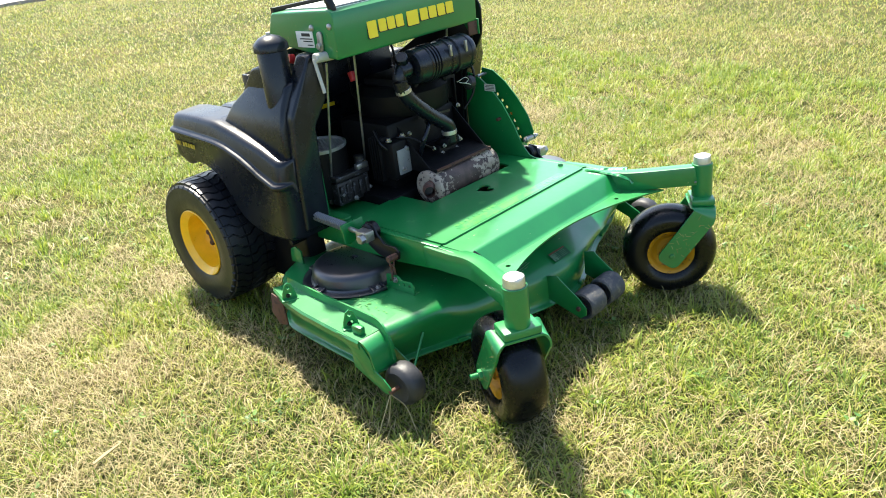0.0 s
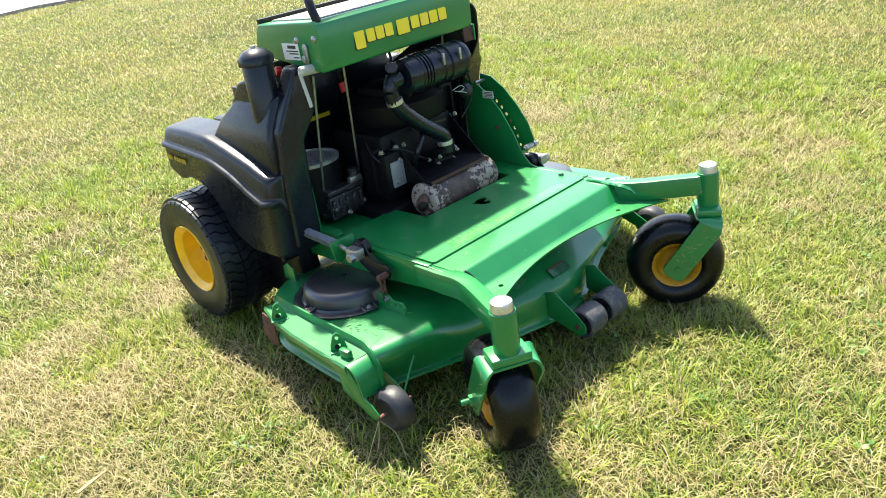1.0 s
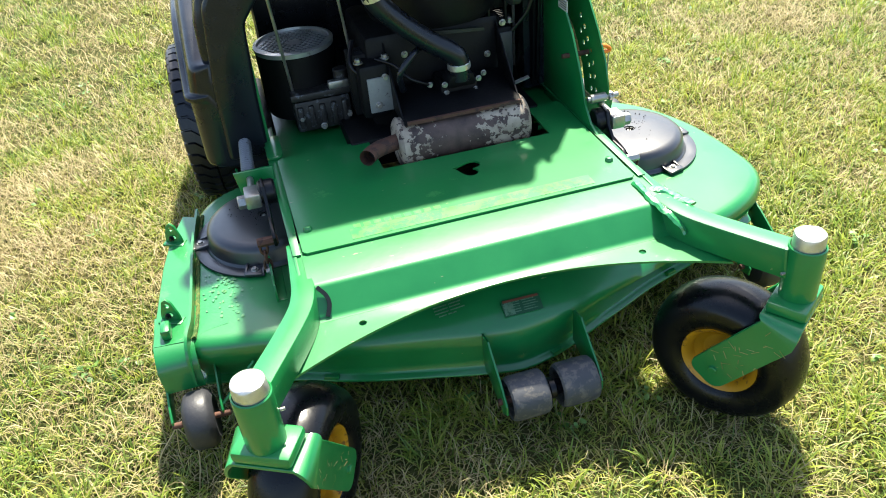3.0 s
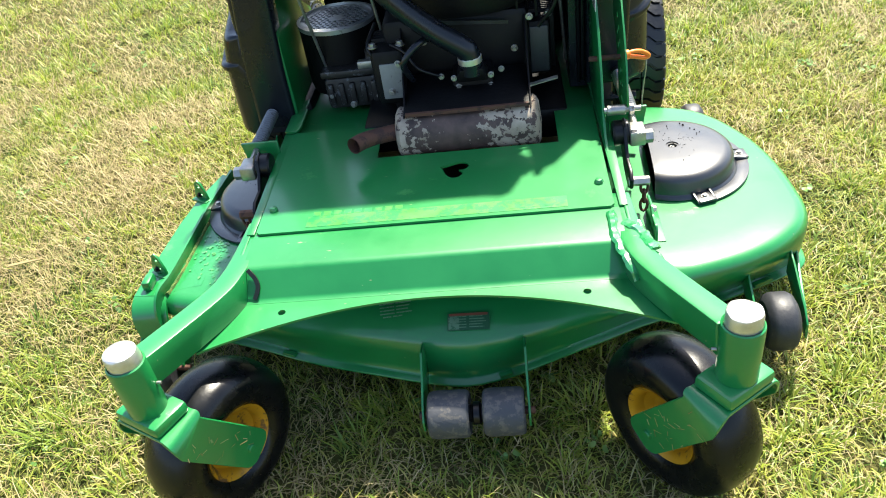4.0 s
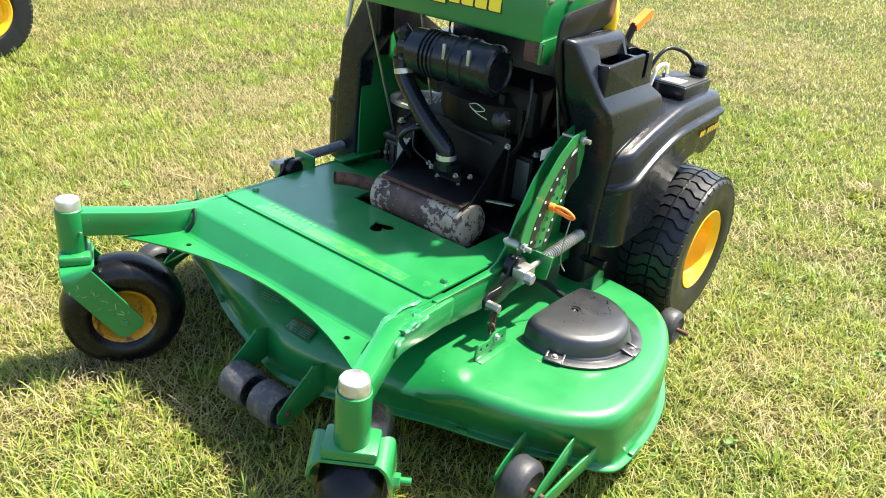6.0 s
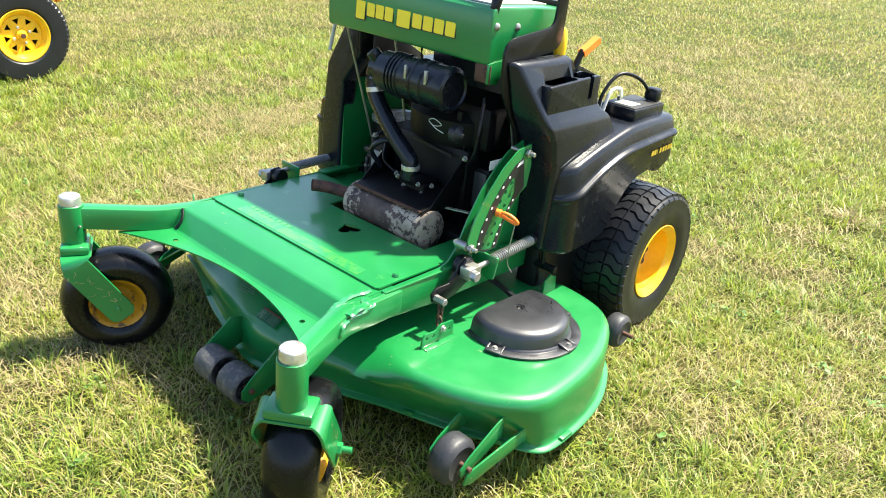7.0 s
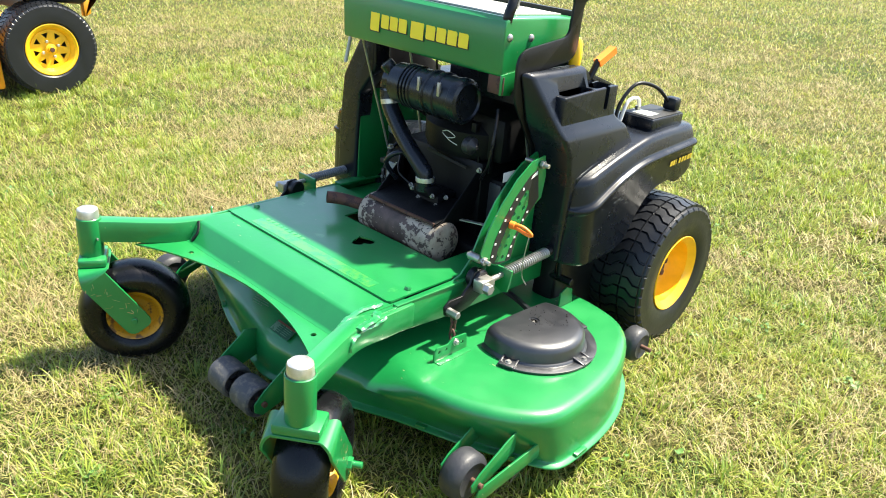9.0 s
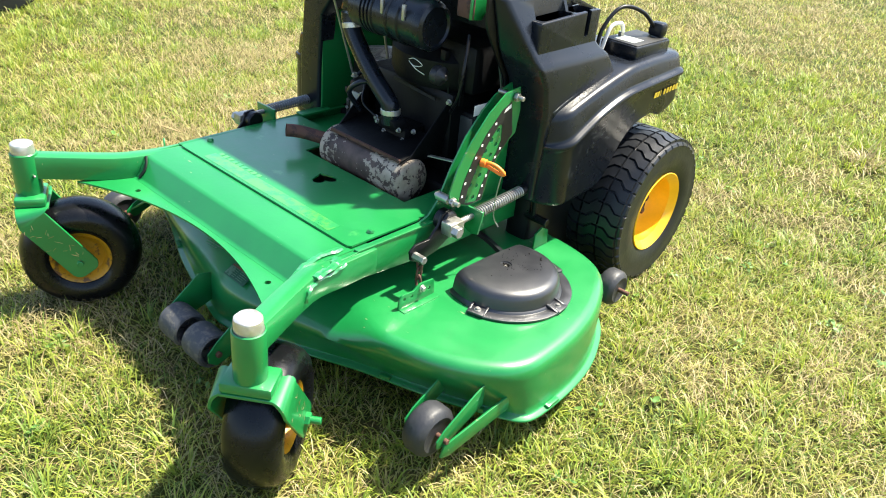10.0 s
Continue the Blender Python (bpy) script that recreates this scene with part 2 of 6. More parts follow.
def lathe(profile, axis="z", centre=(0, 0, 0), segments=32, m=None, bm=None, closed=False):
    """Turn (radius, height) pairs round an axis."""
    b = bmesh.new()
    rings = []
    for r, h in profile:
        ring = []
        for i in range(segments):
            a = math.tau * i / segments
            c, s = math.cos(a) * r, math.sin(a) * r
            ring.append(b.verts.new(Vector(centre) + Vector({"z": (c, s, h), "x": (h, c, s), "y": (c, h, s)}[axis])))
        rings.append(ring)
    pairs = list(zip(rings, rings[1:])) + ([(rings[-1], rings[0])] if closed else [])
    for p, q in pairs:
        for i in range(segments):
            b.faces.new((p[i], p[(i + 1) % segments], q[(i + 1) % segments], q[i]))
    if not closed:
        if profile[0][0] > 1e-5:
            b.faces.new(rings[0])
        if profile[-1][0] > 1e-5:
            b.faces.new(rings[-1])
    bmesh.ops.remove_doubles(b, verts=b.verts, dist=1e-6)
    bmesh.ops.recalc_face_normals(b, faces=b.faces)
    return joined(b, m, bm)


def rod(a, c, r, segments=14, bevel=0.15, m=None, bm=None):
    """A round bar from a to c with softened ends."""
    a, c = Vector(a), Vector(c)
    d = c - a
    length = d.length
    e = min(r * bevel, length * 0.2)
    turn = Matrix.Translation(a) @ d.to_track_quat("Z", "Y").to_matrix().to_4x4()
    b = lathe([(r - e, 0), (r, e), (r, length - e), (r - e, length)], segments=segments)
    b.transform(turn)
    return joined(b, m, bm)


def smooth_path(points, n=6):
    """Catmull-Rom through the points."""
    p = [Vector(q) for q in points]
    p = [p[0] * 2 - p[1], *p, p[-1] * 2 - p[-2]]
    out = []
    for i in range(1, len(p) - 2):
        for k in range(n):
            t = k / n
            out.append(0.5 * ((2 * p[i]) + (p[i + 1] - p[i - 1]) * t + (2 * p[i - 1] - 5 * p[i] + 4 * p[i + 1] - p[i + 2]) * t * t + (3 * p[i] - p[i - 1] - 3 * p[i + 1] + p[i + 2]) * t ** 3))
    return out + [p[-2]]


def sweep(points, section, up=(0, 0, 1), cap=True, m=None, bm=None):
    """Carry a closed outline of (side, up) along a line of points; section may be a radius."""
    pts = [Vector(q) for q in points]
    if not isinstance(section, (list, tuple)):
        section = [(math.cos(math.tau * i / 12) * section, math.sin(math.tau * i / 12) * section) for i in range(12)]
    b = bmesh.new()
    rings = []
    for i, p in enumerate(pts):
        d = (pts[min(i + 1, len(pts) - 1)] - pts[max(i - 1, 0)]).normalized()
        side = d.cross(Vector(up))
        side = side.normalized() if side.length > 1e-4 else Vector((1, 0, 0))
        top = side.cross(d)
        rings.append([b.verts.new(p + side * u + top * v) for u, v in section])
    n = len(section)
    for p, q in zip(rings, rings[1:]):
        for i in range(n):
            b.faces.new((p[i], p[(i + 1) % n], q[(i + 1) % n], q[i]))
    if cap:
        b.faces.new(rings[0])
        b.faces.new(rings[-1])
    bmesh.ops.recalc_face_normals(b, faces=b.faces)
    return joined(b, m, bm)


def loft(rings, cap=True, bevel=0.0, segments=2, m=None, bm=None):
    """Join closed rings of equal count."""
    b = bmesh.new()
    rs = [[b.verts.new(q) for q in ring] for ring in rings]
    n = len(rs[0])
    for p, q in zip(rs, rs[1:]):
        for i in range(n):
            b.faces.new((p[i], p[(i + 1) % n], q[(i + 1) % n], q[i]))
    if cap:
        b.faces.new(rs[0])
        b.faces.new(rs[-1])
    bmesh.ops.recalc_face_normals(b, faces=b.faces)
    rounded(b, bevel, segments, 25)
    return joined(b, m, bm)


def fillet(points, radius, n=4):
    """An outline with its corners rounded."""
    out = []
    for i, p in enumerate(points):
        p, a, c = Vector(p), Vector(points[i - 1]), Vector(points[(i + 1) % len(points)])
        r = min(radius, (a - p).length * 0.45, (c - p).length * 0.45)
        q, w = p + (a - p).normalized() * r, p + (c - p).normalized() * r
        out += [tuple(q * (1 - t) ** 2 + p * 2 * t * (1 - t) + w * t * t) for t in [k / n for k in range(n + 1)]]
    return out


def carved(b, cutters):
    """The mesh b with other closed meshes cut out of it."""
    me = bpy.data.meshes.new("tmp")
    b.to_mesh(me)
    b.free()
    body = bpy.data.objects.new("tmp", me)
    scene.collection.objects.link(body)
    extra = []
    for c in cutters:
        bmesh.ops.recalc_face_normals(c, faces=c.faces)
        cm = bpy.data.meshes.new("tmp")
        c.to_mesh(cm)
        c.free()
        ob = bpy.data.objects.new("tmp", cm)
        scene.collection.objects.link(ob)
        extra.append(ob)
        mod = body.modifiers.new("cut", "BOOLEAN")
        mod.operation, mod.solver, mod.object = "DIFFERENCE", "EXACT", ob
    done = bpy.data.meshes.new_from_object(body.evaluated_get(bpy.context.evaluated_depsgraph_get()))
    for ob in (body, *extra):
        bpy.data.objects.remove(ob)
    out = bmesh.new()
    out.from_mesh(done)
    bpy.data.meshes.remove(done)
    return out


def hexagon(a, c, r, m=None, bm=None):
    return rod(a, c, r, segments=6, bevel=0.12, m=m, bm=bm)


def coil(a, c, r, wire, turns, bm=None):
    """A spring from a to c."""
    a, c = Vector(a), Vector(c)
    turn = (c - a).to_track_quat("Z", "Y").to_matrix().to_4x4()
    length = (c - a).length
    n = int(turns * 12)
    pts = [Matrix.Translation(a) @ turn @ Vector((math.cos(math.tau * turns * i / n) * r, math.sin(math.tau * turns * i / n) * r, length * i / n)) for i in range(n + 1)]
    return sweep(pts, [(math.cos(math.tau * i / 6) * wire, math.sin(math.tau * i / 6) * wire) for i in range(6)], up=(0.3, 0.2, 0.9), bm=bm)


def arc(cx, cy, r, a0, a1, n):
    return [(cx + r * math.cos(radians(a0 + (a1 - a0) * i / n)), cy + r * math.sin(radians(a0 + (a1 - a0) * i / n))) for i in range(n + 1)]


# ---- lawn ----
def lawn_material(name, shades, patch=0.55, spread=0.75, clear=0.45, gloss=0.45, ground=False):
    """Grass: shades from dry to rich, picked by broad and small patches and blade by blade; thin blades let light through."""
    m = bpy.data.materials.new(name)
    m.use_nodes = True
    nt = m.node_tree
    b = nt.nodes["Principled BSDF"]
    b.inputs["Roughness"].default_value = gloss if not ground else 0.95
    b.inputs["Specular IOR Level"].default_value = 0.45 if not ground else 0.1
    co = nt.nodes.new("ShaderNodeNewGeometry")

    def cloud(scale, detail):
        n = nt.nodes.new("ShaderNodeTexNoise")
        n.inputs["Scale"].default_value, n.inputs["Detail"].default_value = scale, detail
        nt.links.new(co.outputs["Position"], n.inputs["Vector"])
        return n.outputs["Fac"]

    def times_plus(value, factor, plus):
        n = nt.nodes.new("ShaderNodeMath")
        n.operation = "MULTIPLY_ADD"
        nt.links.new(value, n.inputs[0])
        n.inputs[1].default_value = factor
        if isinstance(plus, float):
            n.inputs[2].default_value = plus
        else:
            nt.links.new(plus, n.inputs[2])
        return n.outputs[0]

    one = cloud(26, 8) if ground else co.outputs["Random Per Island"]
    level = times_plus(cloud(1.0, 5), 1.7 * patch, 0.5 - 0.85 * patch - 0.65 * patch - 0.5 * spread)
    level = times_plus(cloud(7.0, 4), 1.3 * patch, level)
    level = times_plus(one, spread, level)
    ramp = nt.nodes.new("ShaderNodeValToRGB")
    e = ramp.color_ramp.elements
    while len(e) < len(shades):
        e.new(0.5)
    for k, shade in enumerate(shades):
        e[k].position, e[k].color = 0.08 + 0.84 * k / (len(shades) - 1), (*shade, 1)
    nt.links.new(level, ramp.inputs["Fac"])
    nt.links.new(ramp.outputs["Color"], b.inputs["Base Color"])
    if ground:
        bp = nt.nodes.new("ShaderNodeBump")
        bp.inputs["Strength"].default_value, bp.inputs["Distance"].default_value = 0.9, 0.03
        nt.links.new(cloud(70, 6), bp.inputs["Height"])
        nt.links.new(bp.outputs["Normal"], b.inputs["Normal"])
    else:
        thin = nt.nodes.new("ShaderNodeBsdfTranslucent")
        nt.links.new(ramp.outputs["Color"], thin.inputs["Color"])
        mix = nt.nodes.new("ShaderNodeMixShader")
        mix.inputs[0].default_value = clear
        nt.links.new(b.outputs[0], mix.inputs[1])
        nt.links.new(thin.outputs[0], mix.inputs[2])
        nt.links.new(mix.outputs[0], nt.nodes["Material Output"].inputs["Surface"])
    return m


TURF = lawn_material("turf", [(0.150, 0.118, 0.055), (0.096, 0.088, 0.030), (0.052, 0.064, 0.017), (0.030, 0.044, 0.012)], ground=True)
BLADES = lawn_material("grass_blades", [(0.436, 0.386, 0.131), (0.369, 0.366, 0.076), (0.293, 0.338, 0.050), (0.208, 0.278, 0.041), (0.119, 0.194, 0.037)], patch=0.45, spread=0.95)
LUSH = lawn_material("lush_grass", [(0.388, 0.412, 0.073), (0.304, 0.366, 0.049), (0.210, 0.299, 0.041), (0.121, 0.206, 0.035)], patch=0.4)
STRAW = lawn_material("dry_grass", [(0.454, 0.382, 0.198), (0.324, 0.260, 0.112), (0.184, 0.129, 0.052), (0.335, 0.284, 0.120), (0.248, 0.242, 0.073)], patch=0.35, spread=1.0, clear=0.2, gloss=0.6)
WEED = lawn_material("weed_leaf", [(0.20, 0.31, 0.07), (0.13, 0.25, 0.05), (0.07, 0.17, 0.035)], clear=0.3)


def value_noise(x, y, scale, seed):
    """Smooth noise from 0 to 1 over the plan."""
    rng = np.random.RandomState(seed)
    table = rng.rand(64, 64)
    u, v = x * scale + 900.0, y * scale + 900.0
    i, j = np.floor(u).astype(int), np.floor(v).astype(int)
    f, g = u - i, v - j
    f, g = f * f * (3 - 2 * f), g * g * (3 - 2 * g)
    a, b2, c, d = table[i % 64, j % 64], table[(i + 1) % 64, j % 64], table[i % 64, (j + 1) % 64], table[(i + 1) % 64, (j + 1) % 64]
    return (a * (1 - f) + b2 * f) * (1 - g) + (c * (1 - f) + d * f) * g


# worn, dried-out places in the lawn
WORN = [(-0.79, 0.42), (-0.16, -0.01), (-0.7, 0.09), (-1.23, 1.52), (0.39, -0.53), (-0.2, -0.29), (-0.09, 5.0), (-0.79, 3.35), (-0.29, -0.08), (-1.13, 0.02), (-2.58, 1.42), (0.98, 1.18), (1.17, 1.56), (-0.97, 0.53), (-1.19, 1.02), (-0.92, 3.55), (-1.11, 0.66)]


def patchiness(x, y):
    p = 0.30 * value_noise(x, y, 1.1, 5) + 0.35 * value_noise(x, y, 4.5, 6) + 0.35 * value_noise(x, y, 12.0, 7) + 0.03
    # greener towards the far right
    p = p + 0.07 * np.clip((x + y - 2.0) / 4.0, 0, 1)
    for u, v in WORN:
        p = p - 0.07 * np.exp(-((x - u) ** 2 + (y - v) ** 2) / 0.24 ** 2)
    return p


def inside(x, y, zone, margin):
    """0 outside a rectangle, rising to 1 over the margin within its border."""
    d = np.minimum(np.minimum(x - zone[0], zone[1] - x), np.minimum(y - zone[2], zone[3] - y))
    t = np.clip(d / margin, 0, 1)
    return t * t * (3 - 2 * t)


def scatter(zones, seed, keep):
    """Places over rectangular zones (x0, x1, y0, y1, number a square metre, size), less those that keep() turns down."""
    rng = np.random.RandomState(seed)
    xs, ys, ss = [], [], []
    done = []
    for x0, x1, y0, y1, density, size in zones:
        n = int((x1 - x0) * (y1 - y0) * density)
        x, y = rng.uniform(x0, x1, n), rng.uniform(y0, y1, n)
        ok = np.ones(n, bool)
        # one zone thins out over a broad border while the next fills in
        u, v = x + rng.normal(0, 0.12 * size, n), y + rng.normal(0, 0.12 * size, n)
        pick = rng.rand(n)
        margin = 0.75 * size
        if len(done) < len(zones) - 1:
            ok &= pick < inside(u, v, (x0, x1, y0, y1), margin)
        for zone, width in done:
            ok &= rng.rand(n) >= inside(u, v, zone, width)
        ok &= rng.rand(n) < keep(x, y)
        done.append(((x0, x1, y0, y1), margin))
        xs.append(x[ok]), ys.append(y[ok]), ss.append(np.full(ok.sum(), size))
    return np.concatenate(xs), np.concatenate(ys), np.concatenate(ss)


def blades(name, zones, seed, keep, height, width, lean, mat, label, lift=0.0):
    """Bent blades with a tip, each of five corners, joined into one mesh."""
    x, y, s = scatter(zones, seed, keep)
    n = len(x)
    rng = np.random.RandomState(seed + 1)
    turn = rng.uniform(0, math.tau, n)
    h = height * s ** 0.12 * rng.uniform(0.45, 1.25, n)
    w = width * s * rng.uniform(0.7, 1.3, n)
    tilt = np.clip(rng.normal(lean, 0.28, n), 0.02, 1.5)
    dx, dy = np.cos(turn), np.sin(turn)
    side = turn + math.pi / 2 + rng.uniform(-0.5, 0.5, n)
    sx, sy = np.cos(side), np.sin(side)
    z0 = rng.uniform(0, 1, n) * lift
    mid_r, mid_z = np.sin(tilt * 0.75) * h * 0.55, np.cos(tilt * 0.75) * h * 0.55
    tip_r, tip_z = mid_r + np.sin(np.minimum(tilt * 1.35, 1.7)) * h * 0.45, mid_z + np.cos(np.minimum(tilt * 1.35, 1.7)) * h * 0.45
    co = np.empty((n, 5, 3), np.float32)
    co[:, 0] = np.stack([x - sx * w / 2, y - sy * w / 2, z0 - 0.004], 1)
    co[:, 1] = np.stack([x + sx * w / 2, y + sy * w / 2, z0 - 0.004], 1)
    co[:, 2] = np.stack([x + dx * mid_r + sx * w * 0.42, y + dy * mid_r + sy * w * 0.42, z0 + mid_z], 1)
    co[:, 3] = np.stack([x + dx * mid_r - sx * w * 0.42, y + dy * mid_r - sy * w * 0.42, z0 + mid_z], 1)
    co[:, 4] = np.stack([x + dx * tip_r, y + dy * tip_r, np.maximum(z0 + tip_z, 0.004)], 1)
    me = bpy.data.meshes.new(name)
    me.vertices.add(n * 5)
    me.vertices.foreach_set("co", co.ravel())
    base = np.arange(n)[:, None] * 5
    loops = (base + np.array([0, 1, 2, 3, 3, 2, 4])).astype(np.int32)
    me.loops.add(n * 7)
    me.loops.foreach_set("vertex_index", loops.ravel())
    me.polygons.add(n * 2)
    starts = (np.arange(n)[:, None] * 7 + np.array([0, 4])).astype(np.int32)
    me.polygons.foreach_set("loop_start", starts.ravel())
    me.update(calc_edges=True)
    me.materials.append(mat)
    return tagged(new(name, me), label, "grass", kind="stuff")


bm = bmesh.new()
bmesh.ops.create_grid(bm, x_segments=90, y_segments=90, size=150)
for v in bm.verts:
    # finer towards the middle
    v.co.x, v.co.y = (math.copysign(abs(c / 150) ** 2.2 * 150, c) for c in v.co.xy)
ground = finish("ground", bm, TURF)
tagged(ground, "dry summer lawn of short mown grass over soil", "lawn", kind="structure")

NEAR, MIDDLE, FAR, BACK, EDGE = (-2.8, 2.7, -1.2, 2.6), (-6.5, 6.0, -2.5, 7.0), (-12, 12, -1.5, 15), (-12, 12, -10, 1.5), (-30, 30, -20, 36)
blades("lawn_grass", [(*NEAR, 10300, 1.0), (*MIDDLE, 2800, 1.35), (*FAR, 900, 2.3), (*BACK, 160, 3.8), (*EDGE, 34, 7.0)], 11,
       lambda x, y: np.clip(patchiness(x, y) * 2.8 - 0.66, 0.20, 1), 0.050, 0.0030, 1.14, BLADES, "short mown green lawn grass, uneven and patchy")
blades("dry_clippings", [(*NEAR, 14000, 1.0), (*MIDDLE, 3700, 1.45), (*FAR, 800, 2.4), (*BACK, 100, 3.8), (*EDGE, 18, 7.0)], 23,
       lambda x, y: np.clip(1.46 - patchiness(x, y) * 2.3, 0.10, 1), 0.062, 0.0020, 1.38, STRAW, "straw-coloured dry grass clippings matted on the lawn", lift=0.026)


def tufts(name, zone, number, seed, mat, label):
    """Denser clumps of longer blades that spread from one root."""
    rng = np.random.RandomState(seed)
    cx, cy = rng.uniform(zone[0], zone[1], number), rng.uniform(zone[2], zone[3], number)
    ok = patchiness(cx, cy) > 0.42
    cx, cy = cx[ok], cy[ok]
    rows = []
    for x, y in zip(cx, cy):
        n = rng.randint(14, 40)
        size = rng.uniform(0.6, 1.25)
        a, r = rng.uniform(0, math.tau, n), np.sqrt(rng.rand(n)) * 0.045 * size
        lean = np.clip(rng.normal(0.75, 0.3, n), 0.1, 1.4)
        h = rng.uniform(0.036, 0.084, n) * size
        rows.append(np.stack([x + np.cos(a) * r, y + np.sin(a) * r, a + rng.normal(0, 0.5, n), lean, h], 1))
    d = np.concatenate(rows)
    x, y, a, lean, h = d.T
    w = 0.0038 * rng.uniform(0.6, 1.3, len(x))
    dx, dy, sx, sy = np.cos(a), np.sin(a), -np.sin(a), np.cos(a)
    levels = [(0.0, 1.0), (0.5, 0.95), (0.8, 0.6)]
    co = np.empty((len(x), 7, 3), np.float32)
    for k, (f, wide) in enumerate(levels):
        rr = np.sin(lean * (0.45 + 0.75 * f)) * h * f
        zz = np.cos(lean * (0.45 + 0.75 * f)) * h * f - (0.004 if k == 0 else 0)
        for q, sg in ((0, -1), (1, 1)):
            co[:, k * 2 + q] = np.stack([x + dx * rr + sg * sx * w * wide / 2, y + dy * rr + sg * sy * w * wide / 2, zz], 1)
    rr, zz = np.sin(lean * 1.25) * h, np.maximum(np.cos(lean * 1.25) * h, 0.006)
    co[:, 6] = np.stack([x + dx * rr, y + dy * rr, zz], 1)
    faces = (np.arange(len(x))[:, None] * 7 + np.array([0, 1, 3, 2, 2, 3, 5, 4, 4, 5, 6])).astype(np.int32)
    me = bpy.data.meshes.new(name)
    me.vertices.add(len(x) * 7)
    me.vertices.foreach_set("co", co.ravel())
    me.loops.add(faces.size)
    me.loops.foreach_set("vertex_index", faces.ravel())
    me.polygons.add(len(x) * 3)
    me.polygons.foreach_set("loop_start", (np.arange(len(x))[:, None] * 11 + np.array([0, 4, 8])).astype(np.int32).ravel())
    me.update(calc_edges=True)
    me.materials.append(mat)
    return tagged(new(name, me), label, "grass", kind="stuff")


tufts("grass_tufts", (-3.8, 3.6, -1.1, 4.2), 4600, 31, LUSH, "brighter tufts of longer green grass")


def weeds(name, zone, number, seed):
    """Rosettes of small rounded leaves close to the soil."""
    rng = random.Random(seed)
    b = bmesh.new()
    for k in range(number):
        x, y = rng.uniform(zone[0], zone[1]), rng.uniform(zone[2], zone[3])
        for q in range(rng.randint(3, 7)):
            a, size, reach = rng.uniform(0, math.tau), rng.uniform(0.004, 0.0085), rng.uniform(0.008, 0.03)
            m = pose(x + math.cos(a) * reach, y + math.sin(a) * reach, rng.uniform(0.015, 0.034), rng.uniform(-25, 25), rng.uniform(-25, 25), math.degrees(a))
            rim = [b.verts.new(m @ Vector((math.cos(t) * size * 1.5, math.sin(t) * size * (0.9 if math.cos(t) > 0 else 1.0), 0.002 * math.cos(2 * t)))) for t in [math.tau * i / 7 for i in range(7)]]
            mid = b.verts.new(m @ Vector((0, 0, -0.002)))
            for i in range(7):
                b.faces.new((mid, rim[i], rim[(i + 1) % 7]))
    return tagged(finish(name, b, WEED), "low broad-leaved weeds among the grass", "weeds", kind="stuff")


weeds("lawn_weeds", (-2.2, 2.6, -1.3, 2.6), 260, 8)
# ---- the stand-on mower, built in its own axes: x across, y to the rear, z up ----
mower = thing("stand_on_mower", "green and black stand-on mower with yellow wheels on the lawn", "mower", NOSE)


def bolt(parent, at, axis=(0, 0, 1), r=0.008, h=0.007, mat=STEEL, name="bolt"):
    a = Vector(at)
    d = Vector(axis).normalized()
    b = hexagon(a, a + d * h, r)
    rod(a - d * 0.002, a + d * 0.0015, r * 1.5, bm=b)
    return part(name, b, mat, parent)


def ring(x, y, r, n=12):
    return [(x + r * math.cos(math.tau * k / n), y + r * math.sin(math.tau * k / n)) for k in range(n)]


# -- cutting deck --
DECK_TOP, DECK_LOW = 0.300, 0.130
# crease in plan, and the lip below it
STATIONS = [((0.04, 0.248), (0.04, 0.226)), ((0.13, 0.256), (0.13, 0.243)), ((0.21, 0.275), (0.20, 0.272)), ((0.29, 0.300), (0.29, 0.313)), ((0.36, 0.318), (0.36, 0.343)),
            ((0.44, 0.338), (0.443, 0.380)), ((0.55, 0.362), (0.55, 0.415)), ((0.66, 0.395), (0.66, 0.455)), ((0.74, 0.435), (0.74, 0.490)), ((0.795, 0.480), (0.805, 0.522)),
            ((0.828, 0.525), (0.845, 0.548)), ((0.845, 0.58), (0.862, 0.585)), ((0.846, 0.66), (0.864, 0.66)), ((0.838, 0.76), (0.858, 0.76)), ((0.818, 0.86), (0.838, 0.865)),
            ((0.785, 0.95), (0.803, 0.958)), ((0.735, 1.04), (0.752, 1.050)), ((0.67, 1.100), (0.685, 1.116)), ((0.58, 1.130), (0.585, 1.150)), ((0.45, 1.140), (0.45, 1.160)),
            ((0.20, 1.135), (0.20, 1.155)), ((0.0, 1.13), (0.0, 1.15)), ((-0.20, 1.115), (-0.20, 1.135)), ((-0.32, 1.10), (-0.32, 1.12)), ((-0.44, 1.085), (-0.44, 1.105)),
            ((-0.53, 1.058), (-0.535, 1.078)), ((-0.60, 1.01), (-0.612, 1.02)), ((-0.640, 0.94), (-0.650, 0.94)), ((-0.652, 0.85), (-0.660, 0.85)), ((-0.662, 0.70), (-0.670, 0.70)),
            ((-0.668, 0.55), (-0.676, 0.55)), ((-0.676, 0.46), (-0.682, 0.47)), ((-0.674, 0.415), (-0.672, 0.452)), ((-0.65, 0.392), (-0.65, 0.445)), ((-0.56, 0.370), (-0.56, 0.418)),
            ((-0.44, 0.346), (-0.44, 0.372)), ((-0.36, 0.333), (-0.36, 0.338)), ((-0.25, 0.308), (-0.25, 0.300)), ((-0.14, 0.283), (-0.14, 0.268)), ((-0.05, 0.262), (-0.05, 0.243))]
crease, lip = [Vector(a) for a, b in STATIONS], [Vector(b) for a, b in STATIONS]


